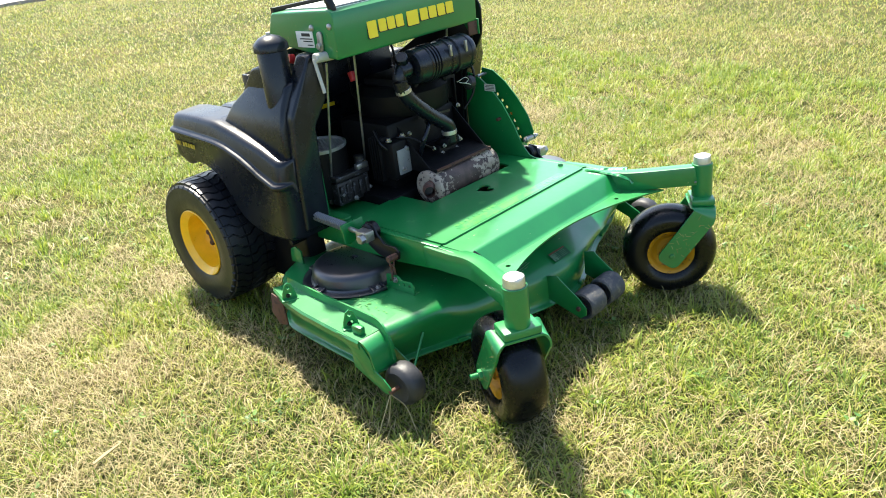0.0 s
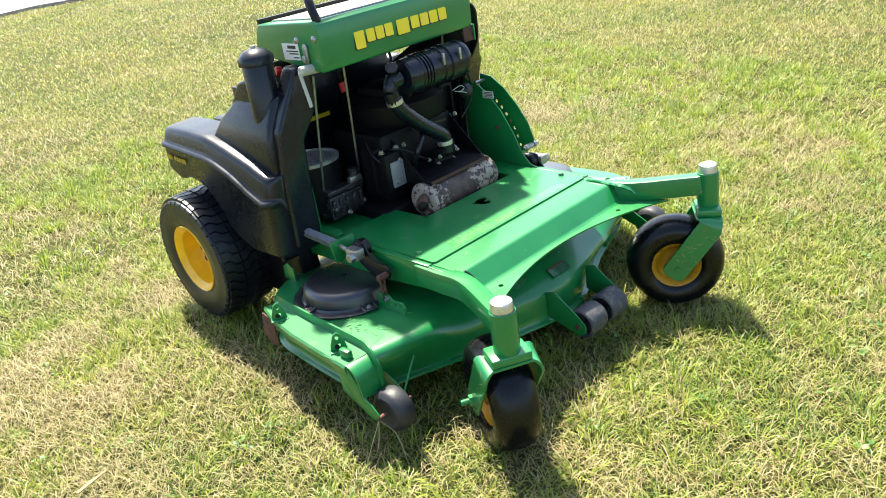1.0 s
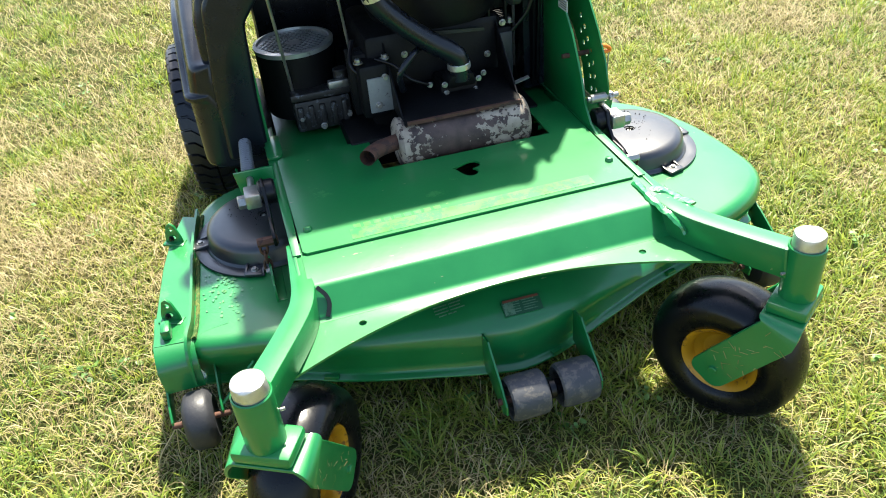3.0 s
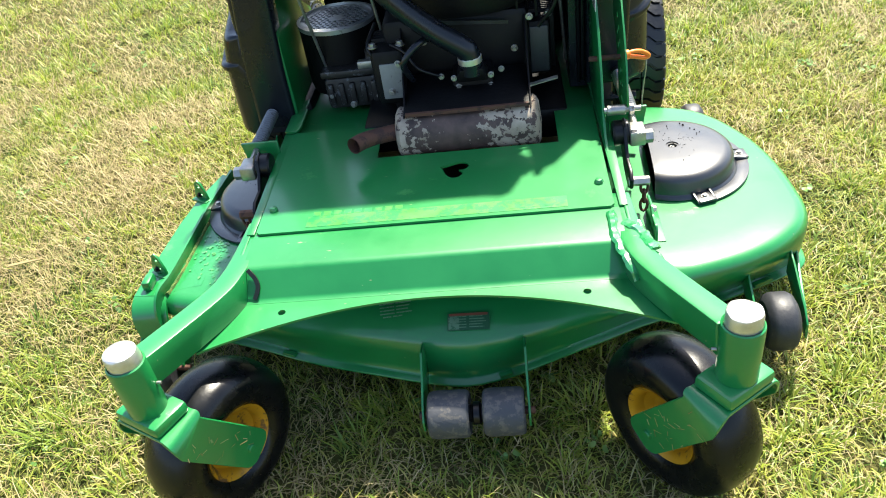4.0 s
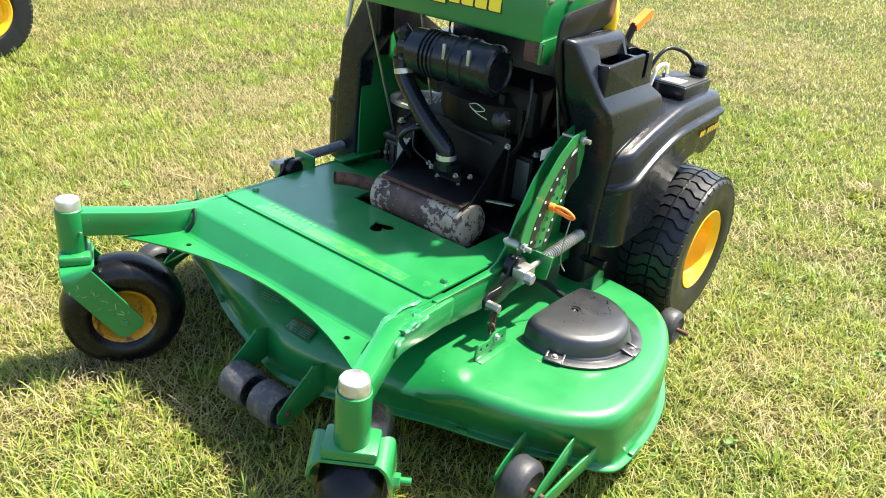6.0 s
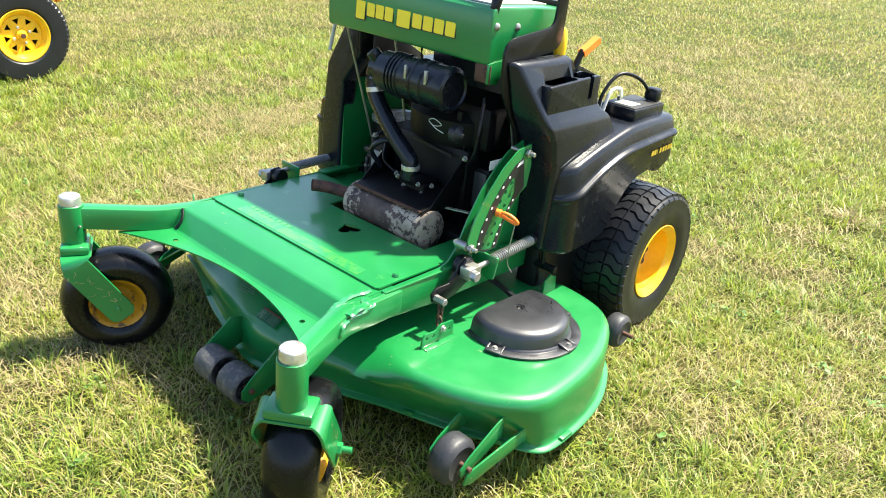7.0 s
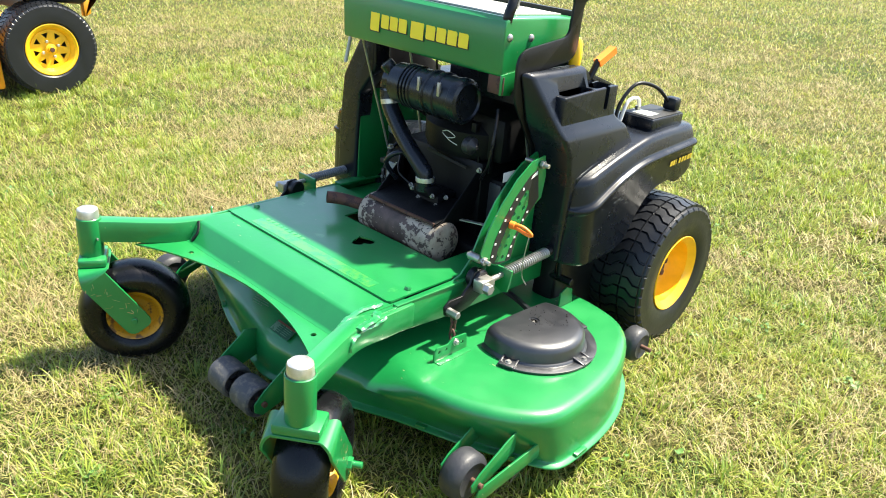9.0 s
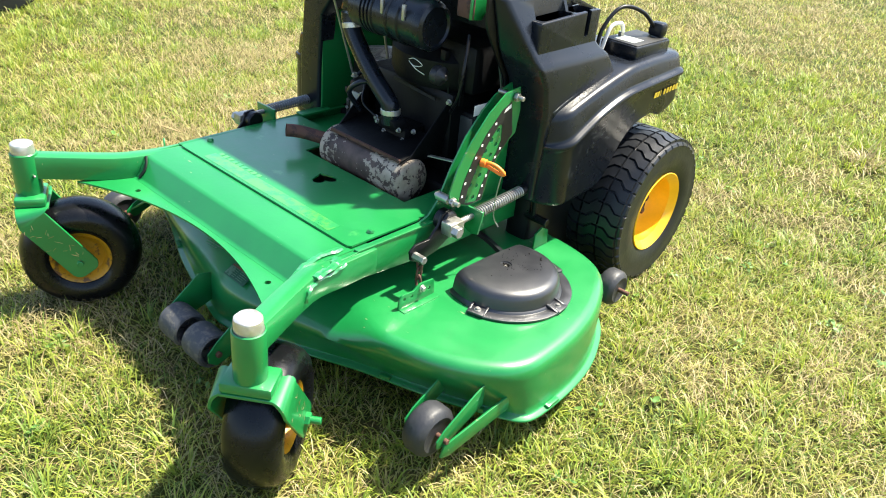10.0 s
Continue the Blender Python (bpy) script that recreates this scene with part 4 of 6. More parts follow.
# under-frame behind the panel
part("frame_floor", prism([(-0.398, 0.80), (-0.170, 0.80), (-0.170, 0.86), (0.295, 0.86), (0.295, 0.80), (0.398, 0.80), (0.398, 1.33), (-0.398, 1.33)], TOP - 0.030, TOP - 0.024, "z", 0.0), GREEN, frame_front, "dark green frame floor under the engine")
# flat black sheet takes the place of the shade below the panel openings
part("under_panel_dark", box(-0.39, 0.39, 0.42, 0.86, TOP - 0.090, TOP - 0.084, 0.002), BLACK_STEEL, frame_front, "black sheet standing in for the dark below the muffler opening")
for s in (1, -1):
    rail = [(0.285, TOP - 0.020), (0.300, TOP - 0.002), (0.42, TOP + 0.001), (1.25, TOP + 0.001), (1.25, TOP - 0.10), (0.60, TOP - 0.095), (0.36, TOP - 0.075), (0.30, TOP - 0.065)]
    part("side_rail", prism(rail, s * 0.402 - 0.004, s * 0.402 + 0.004, "x", 0.0015), GREEN, frame_front)
    part("rail_top", prism([(s * 0.389, 0.395), (s * 0.406, 0.395), (s * 0.418, 1.15), (s * 0.382, 1.15)], TOP - 0.003, TOP + 0.003, "z", 0.001), GREEN, frame_front)
    # swing arm from the frame corner to the caster post
    centre = smooth_path([(s * 0.392, 0.450, TOP - 0.037), (s * 0.397, 0.345, TOP - 0.036), (s * 0.403, 0.265, TOP - 0.031), (s * 0.425, 0.195, TOP - 0.028), (s * 0.500, 0.045, TOP - 0.014), (s * 0.515, 0.012, TOP - 0.010)], 5)
    arm = part("caster_arm", rounded(sweep(centre, [(-0.024, -0.034), (0.024, -0.034), (0.024, 0.034), (-0.024, 0.034)]), 0.006), GREEN, frame_front)
    # weld seam, rough on one side only
    if s > 0:
        for wl, w, t in (([(0.370, 0.372, TOP + 0.002), (0.366, 0.315, TOP + 0.004), (0.372, 0.262, TOP - 0.001), (0.386, 0.218, TOP - 0.012), (0.396, 0.196, TOP - 0.034)], 0.009, 0.005),
                         ([(0.392, 0.340, TOP + 0.000), (0.404, 0.325, TOP + 0.001), (0.418, 0.300, TOP + 0.000), (0.425, 0.270, TOP + 0.003), (0.436, 0.240, TOP + 0.004)], 0.012, 0.004),
                         ([(0.421, 0.345, TOP - 0.004), (0.4225, 0.300, TOP - 0.014), (0.428, 0.262, TOP - 0.010), (0.445, 0.216, TOP - 0.012), (0.450, 0.202, TOP - 0.040)], 0.006, 0.004)):
            b = sweep(smooth_path(wl, 12), [(math.cos(k * 1.047) * w, math.sin(k * 1.047) * t) for k in range(6)])
            for v in b.verts:
                v.co += Vector((noise.noise(v.co * 70) * 0.004, noise.noise(v.co * 60 + Vector((5, 0, 0))) * 0.004, noise.noise(v.co * 80 + Vector((0, 7, 0))) * 0.002))
            part("weld_seam", b, PALE_GREEN, arm, "rough painted weld seam", smooth=25)
    if s < 0:
        # black strip on the metal paints the dark of the joint's gap
        gap = smooth_path([(-0.374, 0.2745, TOP + 0.0005), (-0.360, 0.2650, TOP - 0.017), (-0.357, 0.2555, TOP - 0.034), (-0.366, 0.2440, TOP - 0.054)], 5)
        part("gap_dark_strip", sweep(gap, [(-0.0042, -0.002), (0.0042, -0.002), (0.0042, 0.002), (-0.0042, 0.002)], up=(0, -0.86, 0.5)), INK_AND_HOLLOW, arm, "black strip painted for the dark gap at the root of the arm")
    post = lathe([(0.0345, 0.372), (0.0355, 0.375), (0.0355, 0.487), (0.0350, 0.490), (0.0325, 0.492), (0.0310, 0.490), (0.0300, 0.484)], centre=(POST[s], 0, 0), segments=32)
    post = part("caster_post", post, GREEN, arm)
    arm["label"] = "green welded steel caster arm"


def fork_strap(m, trail, zc):
    """One bent strap: a flat crown, rounded elbows and two legs that slant back to the axle."""
    W, T, SIDE, CROWN = 0.084, 0.008, 0.084, 0.347
    top, axle = Vector((0.004, CROWN - 0.028)), Vector((trail, zc))
    d = (axle - top).normalized()
    across = Vector((-d.y, d.x)) if d.x > 0 else Vector((d.y, -d.x))
    path = []
    for reach, wide in ((0.040, 0.45), (0.037, 0.68), (0.030, 0.87), (0.020, 0.98)):
        c = axle + d * reach
        path.append((c.x, -SIDE, c.y, across * (W / 2 * wide), (0, 1, 0)))
    for k in range(5):
        c = axle + (top - axle) * (k / 4)
        path.append((c.x, -SIDE, c.y, across * (W / 2), (0, 1, 0)))
    for k in range(1, 7):
        a = radians(15 * k)
        w = across.lerp(Vector((1.0, 0.0)), k / 6).normalized() * (W / 2)
        path.append((top.x, -SIDE + 0.028 * (1 - math.cos(a)), top.y + 0.028 * math.sin(a), w, (0, math.cos(a), -math.sin(a))))
    path += [(x, -y, z, w, (n[0], -n[1], n[2])) for x, y, z, w, n in reversed(path)]
    rows = []
    for x, y, z, w, n in path:
        p, q, o = Vector((x - w.x, y, z - w.y)), Vector((x + w.x, y, z + w.y)), Vector(n) * T
        rows.append([p, q, q + o, p + o])
    return loft(rows, bevel=0.0012, segments=1, m=m)


def caster(s, angle, trail, stub):
    """Fork, wheel and cap of a swivelling front wheel; angle: where it trails to, from +x."""
    m = Matrix.Translation((POST[s], 0, 0)) @ Matrix.Rotation(radians(angle), 4, "Z")
    # local axes: x is the way of trailing, y the axle
    R, WIDTH, ZC = 0.166, 0.136, 0.174
    half = [(0.080, 0.36), (0.086, 0.415), (0.098, 0.465), (0.115, 0.497), (0.130, 0.490), (0.145, 0.440), (0.156, 0.345), (0.163, 0.20), (R, 0.07)]
    prof = [(r, -WIDTH * w) for r, w in half] + [(r, WIDTH * w) for r, w in reversed(half)]
    fk = part("caster_fork", fork_strap(m, trail, ZC), GREEN, mower, "green bent steel caster fork", smooth=40)
    part("fork_block", box(-0.038, 0.042, -0.056, 0.056, 0.3465, 0.374, 0.008, m=m), GREEN, fk)
    tyre = part("caster_tyre", lathe(prof, "y", (trail, 0, ZC), 56, m=m, closed=True), SLICK, fk, "smooth black rubber caster tyre", smooth=60)
    rim = bmesh.new()
    for k in (1, -1):
        lathe([(0.016, k * 0.050), (0.026, k * 0.050), (0.029, k * 0.024), (0.050, k * 0.019), (0.061, k * 0.023), (0.068, k * 0.042), (0.077, k * 0.050), (0.083, k * 0.054), (0.084, k * 0.048), (0.074, k * 0.036), (0.03, k * 0.01)], "y", (trail, 0, ZC), 40, m=m, bm=rim)
    rim = part("caster_rim", rim, DULL_YELLOW, fk, "scuffed yellow steel wheel rim")
    part("axle_bolt", rod((trail, -0.090 - (0.030 if stub < 0 else 0), ZC), (trail, 0.090 + (0.030 if stub > 0 else 0), ZC), 0.009, m=m), GREEN, fk)
    a, c = m @ Vector((trail, stub * 0.082, ZC)), m @ Vector((trail, stub * 0.096, ZC))
    part("axle_nut", hexagon(a, c, 0.017), GREEN, fk)
    a, c = m @ Vector((trail, -stub * 0.081, ZC)), m @ Vector((trail, -stub * 0.0895, ZC))
    part("bolt_head", rod(a, c - (c - a) * 0.6, 0.011, 18, 0.3), GREEN, fk)
    cap = lathe([(0.0305, 0.484), (0.0302, 0.494), (0.0298, 0.513), (0.0285, 0.5175), (0.0260, 0.5192), (0.012, 0.5202), (0.001, 0.5205)], centre=(POST[s], 0, 0), segments=28)
    for v in cap.verts:
        v.co += Vector((noise.noise(v.co * 60), noise.noise(v.co * 60 + Vector((9, 0, 0))), noise.noise(v.co * 45 + Vector((0, 9, 0))))) * 0.0016
    part("post_cap", cap, CAP, fk, "dented bare metal post cap")
    # clippings stuck to both legs
    rng = random.Random(int(angle))
    bits = bmesh.new()
    d = Vector((trail, ZC - 0.318))
    for k in range(44):
        f, off, turn, size = rng.uniform(0.05, 0.98), rng.uniform(-0.036, 0.036), rng.uniform(0, math.tau), rng.uniform(0.003, 0.011)
        c = Vector((-0.002, 0.318)) + d * f + Vector((-d.y, d.x)).normalized() * off
        u = Vector((math.cos(turn), math.sin(turn))) * size
        w = Vector((-u.y, u.x)).normalized() * rng.uniform(0.0004, 0.0010)
        y = rng.choice((-1, 1)) * 0.0846
        quad = [bits.verts.new(m @ Vector((p.x, y * (1 + 0.012 * q), p.y))) for p, q in ((c - u - w, 0), (c - u + w, 0), (c + u + w, rng.random()), (c + u - w, rng.random()))]
        bits.faces.new(quad)
    tagged(part("stuck_clippings", bits, STRAW, fk, "dry grass clippings stuck to the fork"), kind="stuff")
    b = bmesh.new()
    gy = Vector((POST[s] - s * 0.036, 0.004, 0.432))
    rod(gy, gy + Vector((-s * 0.009, 0, 0)), 0.0032, bm=b)
    part("grease_nipple", b, STEEL, fk)


caster(-1, 62, 0.107, 1)
caster(1, 126, 0.112, -1)


# -- lift linkage beside the rails --
for s in (1, -1):
    hexat = Vector((s * 0.465, 0.662, 0.470))
    link = part("lift_link", prism([(0.700, 0.445), (0.685, 0.420), (0.640, 0.395), (0.575, 0.385), (0.545, 0.400), (0.540, 0.425), (0.560, 0.440), (0.610, 0.440), (0.640, 0.470), (0.650, 0.500), (0.685, 0.505), (0.705, 0.480)], s * 0.437 - 0.004, s * 0.437 + 0.004, "x", 0.002), BLACK_STEEL, mower, "black steel deck lift link")
    part("pivot_disc", rod((s * 0.41, 0.676, 0.472), (s * 0.45, 0.676, 0.472), 0.030), BLACK_STEEL, link)
    part("clevis_block", box(hexat.x - 0.018, hexat.x + 0.018, hexat.y - 0.022, hexat.y + 0.032, hexat.z - 0.018, hexat.z + 0.018, 0.004), STEEL, link, "plated steel clevis block")
    part("clevis_nut", hexagon(hexat + Vector((s * 0.016, -0.006, -0.002)), hexat + Vector((s * 0.036, -0.006, -0.002)), 0.016), STEEL, link)
    part("spring_rod", rod(hexat + Vector((0, 0.02, 0.004)), (s * 0.462, 1.02, 0.494), 0.0085), STEEL, link)
    part("lift_spring", coil((s * 0.466, 0.756, 0.480), (s * 0.460, 0.955, 0.488), 0.0142, 0.0030, 21), STEEL if s > 0 else DULL_STEEL, link, "coiled steel helper spring")
    part("rod_sleeve", rod((s * 0.461, 0.955, 0.488), (s * 0.461, 1.02, 0.492), 0.015), BLACK_STEEL, link)
    part("spring_stop", prism([(s * 0.405, 0.500), (s * 0.500, 0.500), (s * 0.490, 0.430), (s * 0.470, 0.425), (s * 0.405, 0.445)], 0.742, 0.750, "y", 0.002), GREEN, mower, "green spring stop plate")
    # hanging chain and lug on the deck
    ch = bmesh.new()
    for k in range(3):
        a = Vector((s * 0.466, 0.552, 0.398 - k * 0.024))
        pts = [a + (Vector((0, math.cos(t) * 0.008, math.sin(t) * 0.017)) if k % 2 else Vector((math.cos(t) * 0.008, 0, math.sin(t) * 0.017))) for t in [math.tau * j / 12 for j in range(13)]]
        sweep(pts, 0.0035, up=(0.3, 0.5, 0.8), bm=ch)
    part("lift_chain", ch, RUST, link, "short rusty lift chain")
    part("chain_bolt", hexagon((s * 0.430, 0.556, 0.412), (s * 0.478, 0.556, 0.412), 0.011), STEEL if s > 0 else RUST, link)
    lx = 0.482 if s > 0 else -0.462
    lug = prism(fillet([(0.468, DECK_TOP), (0.468, DECK_TOP + 0.030), (0.478, DECK_TOP + 0.044), (0.520, DECK_TOP + 0.040), (0.540, DECK_TOP + 0.054), (0.592, DECK_TOP + 0.050), (0.598, DECK_TOP)], 0.005), lx - 0.0025, lx + 0.0025, "x", 0.001, holes=[ring(y, DECK_TOP + 0.028, 0.0055, 8) for y in (0.486, 0.512, 0.576)])
    lug = part("chain_lug", lug, GREEN, deck, "green steel chain bracket with holes")
    part("lug_foot", box(lx - 0.002, lx + 0.022, 0.470, 0.598, DECK_TOP, DECK_TOP + 0.004, 0.001), GREEN, lug)
    bolt(lug, (lx + s * 0.004, 0.548, DECK_TOP + 0.038), (s, 0, 0), 0.007, 0.008)
    # rear hanger
    lug2 = prism([(1.00, DECK_TOP), (1.00, DECK_TOP + 0.05), (1.03, DECK_TOP + 0.065), (1.06, DECK_TOP + 0.05), (1.07, DECK_TOP)], s * 0.505 - 0.003, s * 0.505 + 0.003, "x", 0.001)
    part("rear_lug", lug2, GREEN, deck)
    b = hexagon((s * 0.44, 1.03, 0.385), (s * 0.52, 1.03, 0.385), 0.012)
    rod((s * 0.47, 1.03, 0.385), (s * 0.47, 1.02, 0.47), 0.008, bm=b)
    part("rear_hanger", b, BLACK_STEEL, link)
# belt between the spindles, under the frame
part("drive_belt", sweep(smooth_path([(0.50, 0.86, 0.335), (0.36, 0.90, 0.335), (0.0, 0.93, 0.335), (-0.36, 0.90, 0.335), (-0.45, 0.86, 0.335)], 5), [(-0.008, -0.006), (0.008, -0.006), (0.006, 0.006), (-0.006, 0.006)]), RUBBER, deck)


# -- drive wheels --
def treaded_tyre(R, bead, half, centre, n=40, rise=0.009):
    """A turf tyre round the x axis: carcass, thin shoulder lugs and rows of wavy blocks in one skin."""
    b = bmesh.new()
    side = [(bead, -half * 0.86), (bead + 0.017, -half * 0.965), (R * 0.80, -half), (R * 0.915, -half * 0.975)]
    wave = (0.0, 0.0, 0.5, 0.5, 0.5, 0.0, 0.0, 0.0, 0.5, 0.5)
    tread = []
    for k in range(10):
        h = -0.90 + 1.80 * k / 9
        tread.append((R * (1 - 0.034 * abs(h) ** 2.6), h * half))
    prof = side + tread + [(r, -h) for r, h in reversed(side)]
    rings = []
    for i, (r, h) in enumerate(prof):
        k = i - len(side)
        zig = wave[max(0, min(9, k))]
        rings.append([b.verts.new(Vector(centre) + Vector((h, r * math.cos(a), r * math.sin(a)))) for a in [math.tau * (j + zig) / n for j in range(n)]])
    blocks, lugs = {}, []
    for i in range(len(rings)):
        p, q = rings[i], rings[(i + 1) % len(rings)]
        k = i - len(side)
        for j in range(n):
            f = b.faces.new((p[j], p[(j + 1) % n], q[(j + 1) % n], q[j]))
            if 0 <= k < 9:
                blocks.setdefault((k // 3, j), []).append(f)
            elif k in (-1, 9):
                lugs.append(f)
    bmesh.ops.recalc_face_normals(b, faces=b.faces)
    for group in blocks.values():
        bmesh.ops.inset_region(b, faces=group, thickness=R * 0.0085, depth=0.0, use_even_offset=True, use_boundary=True)
        bmesh.ops.inset_region(b, faces=group, thickness=0.0014, depth=rise, use_even_offset=True, use_boundary=True)
    bmesh.ops.inset_individual(b, faces=lugs, thickness=R * 0.017, depth=rise * 0.5, use_even_offset=True)
    return b


def drive_wheel(s):
    cx, cy, cz = s * 0.535, 1.49, 0.330
    hub = part("drive_wheel", lathe([(0.001, s * 0.03), (0.055, s * 0.03), (0.060, s * 0.02), (0.098, s * 0.015), (0.106, s * 0.030), (0.110, s * 0.085), (0.126, s * 0.100), (0.133, s * 0.106), (0.136, s * 0.104), (0.134, s * 0.090), (0.116, s * 0.06), (0.110, 0.0), (0.112, s * -0.09), (0.134, s * -0.10), (0.10, s * -0.05), (0.001, s * -0.04)], "x", (cx, cy, cz), 48), YELLOW, mower, "bright yellow steel drive wheel")
    b = treaded_tyre(0.244, 0.132, 0.112, (cx, cy, cz), 40, 0.009)
    part("drive_tyre", b, RUBBER, hub, "black rubber turf tyre with chevron tread blocks", smooth=30)
    for k in range(5):
        a = math.tau * k / 5 + 0.4
        p = Vector((cx + s * 0.028, cy + math.cos(a) * 0.038, cz + math.sin(a) * 0.038))
        part("wheel_nut", hexagon(p, p + Vector((s * 0.018, 0, 0)), 0.011), RUST, hub)
    part("hub_cap", rod((cx, cy, cz), (cx + s * 0.05, cy, cz), 0.022), RUST, hub)


drive_wheel(1)
drive_wheel(-1)


# -- black body: a moulded pod over each drive wheel --
BEAD = [(0.980, 0.617), (1.005, 0.622), (1.025, 0.632), (1.091, 0.665), (1.158, 0.696), (1.247, 0.725), (1.312, 0.736), (1.417, 0.743), (1.529, 0.749), (1.650, 0.757)]
CROWN = [(0.980, 0.704), (1.002, 0.716), (1.060, 0.738), (1.173, 0.771), (1.264, 0.793), (1.335, 0.808), (1.473, 0.814), (1.585, 0.814), (1.650, 0.808)]
UNDER = [(0.980, 0.452), (1.04, 0.446), (1.20, 0.456), (1.250, 0.475), (1.285, 0.540), (1.335, 0.600), (1.40, 0.632), (1.49, 0.642), (1.525, 0.622), (1.555, 0.624), (1.575, 0.642), (1.612, 0.648), (1.635, 0.690), (1.650, 0.705)]


def level(line, y):
    """Height of a line of (y, z) at y, gently eased."""
    return float(np.interp(y, [p[0] for p in line], [p[1] for p in line]))


def pod(s):
    # the left fender is wider and reaches further forward
    front, turn, deep, wide = (0.980, 0.075, 0.42, 1.0) if s > 0 else (0.938, 0.045, 0.78, 1.095)
    ys = sorted({round(v, 3) for v in [*np.linspace(front, front + turn, 9), *np.linspace(1.06, 1.60, 34), *np.linspace(1.60, 1.650, 6)]})
    rings = []
    for y in ys:
        crown, bead, low = (sum(level(l, y + d) for d in (-0.02, -0.01, 0, 0.01, 0.02)) / 5 for l in (CROWN, BEAD, UNDER))
        # corners rounded in plan at both ends
        f = 1.0
        if y < front + turn:
            f = deep + (1 - deep) * math.sqrt(max(0.0, 1 - ((front + turn - y) / turn) ** 2))
        if y > 1.60:
            f = 0.60 + 0.40 * math.sqrt(max(0.0, 1 - ((y - 1.60) / 0.050) ** 2))
        low = min(low, bead - 0.035)
        if s < 0:
            low -= 0.030 * max(0.0, min(1.0, (1.24 - y) / 0.12))
        sec = [(0.340, crown), (0.490, crown), (0.514, crown - 0.0005), (0.524, crown - 0.004), (0.5305, crown - 0.011), (0.534, crown - 0.021), (0.541, bead + 0.020), (0.5425, bead + 0.0125), (0.547, bead + 0.0095), (0.5535, bead + 0.0085),
               (0.5575, bead + 0.005), (0.559, bead), (0.5570, bead - 0.006), (0.5515, bead - 0.010), (0.5475, bead - 0.016), (0.5490, low + 0.014), (0.546, low + 0.005), (0.538, low), (0.340, low)]
        rings.append([(s * max(0.340 + (x - 0.340) * f * wide, 0.340 if s > 0 else 0.408), y, z) for x, z in sec])
    body = part("fender", loft(rings), BLACK, mower, "black moulded plastic rear fender with a raised bead", smooth=50)
    m = pose(s * (0.340 + 0.2097 * wide), 1.532, 0.706, 90, 0, 90 * s) @ pose(0, 0, 0, 0, 0, 3 * s)
    letters = bmesh.new()
    for k, w in enumerate((0.016, 0.013, 0.004, 0.012, 0.013, 0.012, 0.015, 0.012)):
        x = -0.072 + k * 0.0185
        prism([(x, -0.0085), (x + w, -0.0085), (x + w + 0.002, 0.0085), (x + 0.002, 0.0085)], 0.0, 0.0008, "z", 0.0, m=m, bm=letters)
    part("name_shapes", letters, DULL_DECAL, body, "row of small dull yellow shapes on the fender")
    # dark gearbox and axle housing between the pod and the deck
    motor = part("wheel_motor", box(min(s * 0.375, s * 0.46), max(s * 0.375, s * 0.46), 1.02, 1.42, 0.17, 0.47, 0.02), BLACK_STEEL, body, "black wheel motor housing under the fender")
    part("motor_flange", rod((s * 0.46, 1.33, 0.27), (s * 0.485, 1.33, 0.27), 0.075, 24), BLACK_STEEL, motor)
    # raised hinge bar of the lid
    bar = [(s * 0.492, 1.000, 0.714), (s * 0.492, 1.060, 0.737), (s * 0.490, 1.173, 0.771), (s * 0.488, 1.222, 0.783)]
    part("lid_edge", rounded(sweep(smooth_path(bar, 3), [(-0.0065, -0.012), (0.0065, -0.012), (0.0065, 0.011), (-0.0065, 0.011)]), 0.003), BLACK, body)
    part("lid_seam", rounded(sweep(smooth_path([(x - s * 0.014, y + 0.004, z + 0.0005) for x, y, z in bar], 3), [(-0.003, -0.008), (0.003, -0.008), (0.003, 0.006), (-0.003, 0.006)]), 0.001), BLACK, body)
    return body


pod_right, pod_left = pod(1), pod(-1)
# pale scuffs rubbed into the right fender
rng = random.Random(77)
scuffs = bmesh.new()
for cy, drop, n, spread in ((1.155, 0.060, 34, 0.035), (1.225, 0.045, 30, 0.030), (1.30, 0.075, 12, 0.030), (1.06, 0.085, 12, 0.03)):
    for k in range(n):
        y, a = rng.gauss(cy, spread), radians(rng.gauss(24, 16))
        z = level(BEAD, y) - max(0.022, rng.gauss(drop, 0.020))
        u, w = Vector((0, math.cos(a), math.sin(a))) * rng.uniform(0.002, 0.010), Vector((0, -math.sin(a), math.cos(a))) * rng.uniform(0.0003, 0.0010)
        c = Vector((0.5496, y, z))
        scuffs.faces.new([scuffs.verts.new(p) for p in (c - u, c + w, c + u, c - w)])
tagged(part("scuff_marks", scuffs, SCUFF, pod_right, "pale scuff marks on the black plastic"), kind="stuff")


def quad_rings(rows, s):
    """Rings of four corners: x inner, x outer, y front inner, y front outer, y back, z inner, z outer."""
    return [[(s * a, f, p), (s * o, g, q), (s * o, e, q), (s * a, e, p)] for a, o, f, g, e, p, q in rows]


# tall side towers; the right one has an open storage box, the left one is the fuel tank
b = loft(quad_rings([(0.376, 0.486, 0.962, 0.972, 1.27, 0.455, 0.455), (0.376, 0.496, 0.955, 0.966, 1.29, 0.72, 0.72), (0.376, 0.498, 0.930, 0.948, 1.29, 0.800, 0.795),
                     (0.376, 0.490, 0.885, 0.922, 1.245, 0.862, 0.850), (0.376, 0.472, 0.868, 0.912, 1.215, 0.890, 0.872), (0.376, 0.407, 0.822, 0.842, 1.10, 1.026, 1.022)], 1), bevel=0.013, segments=4)
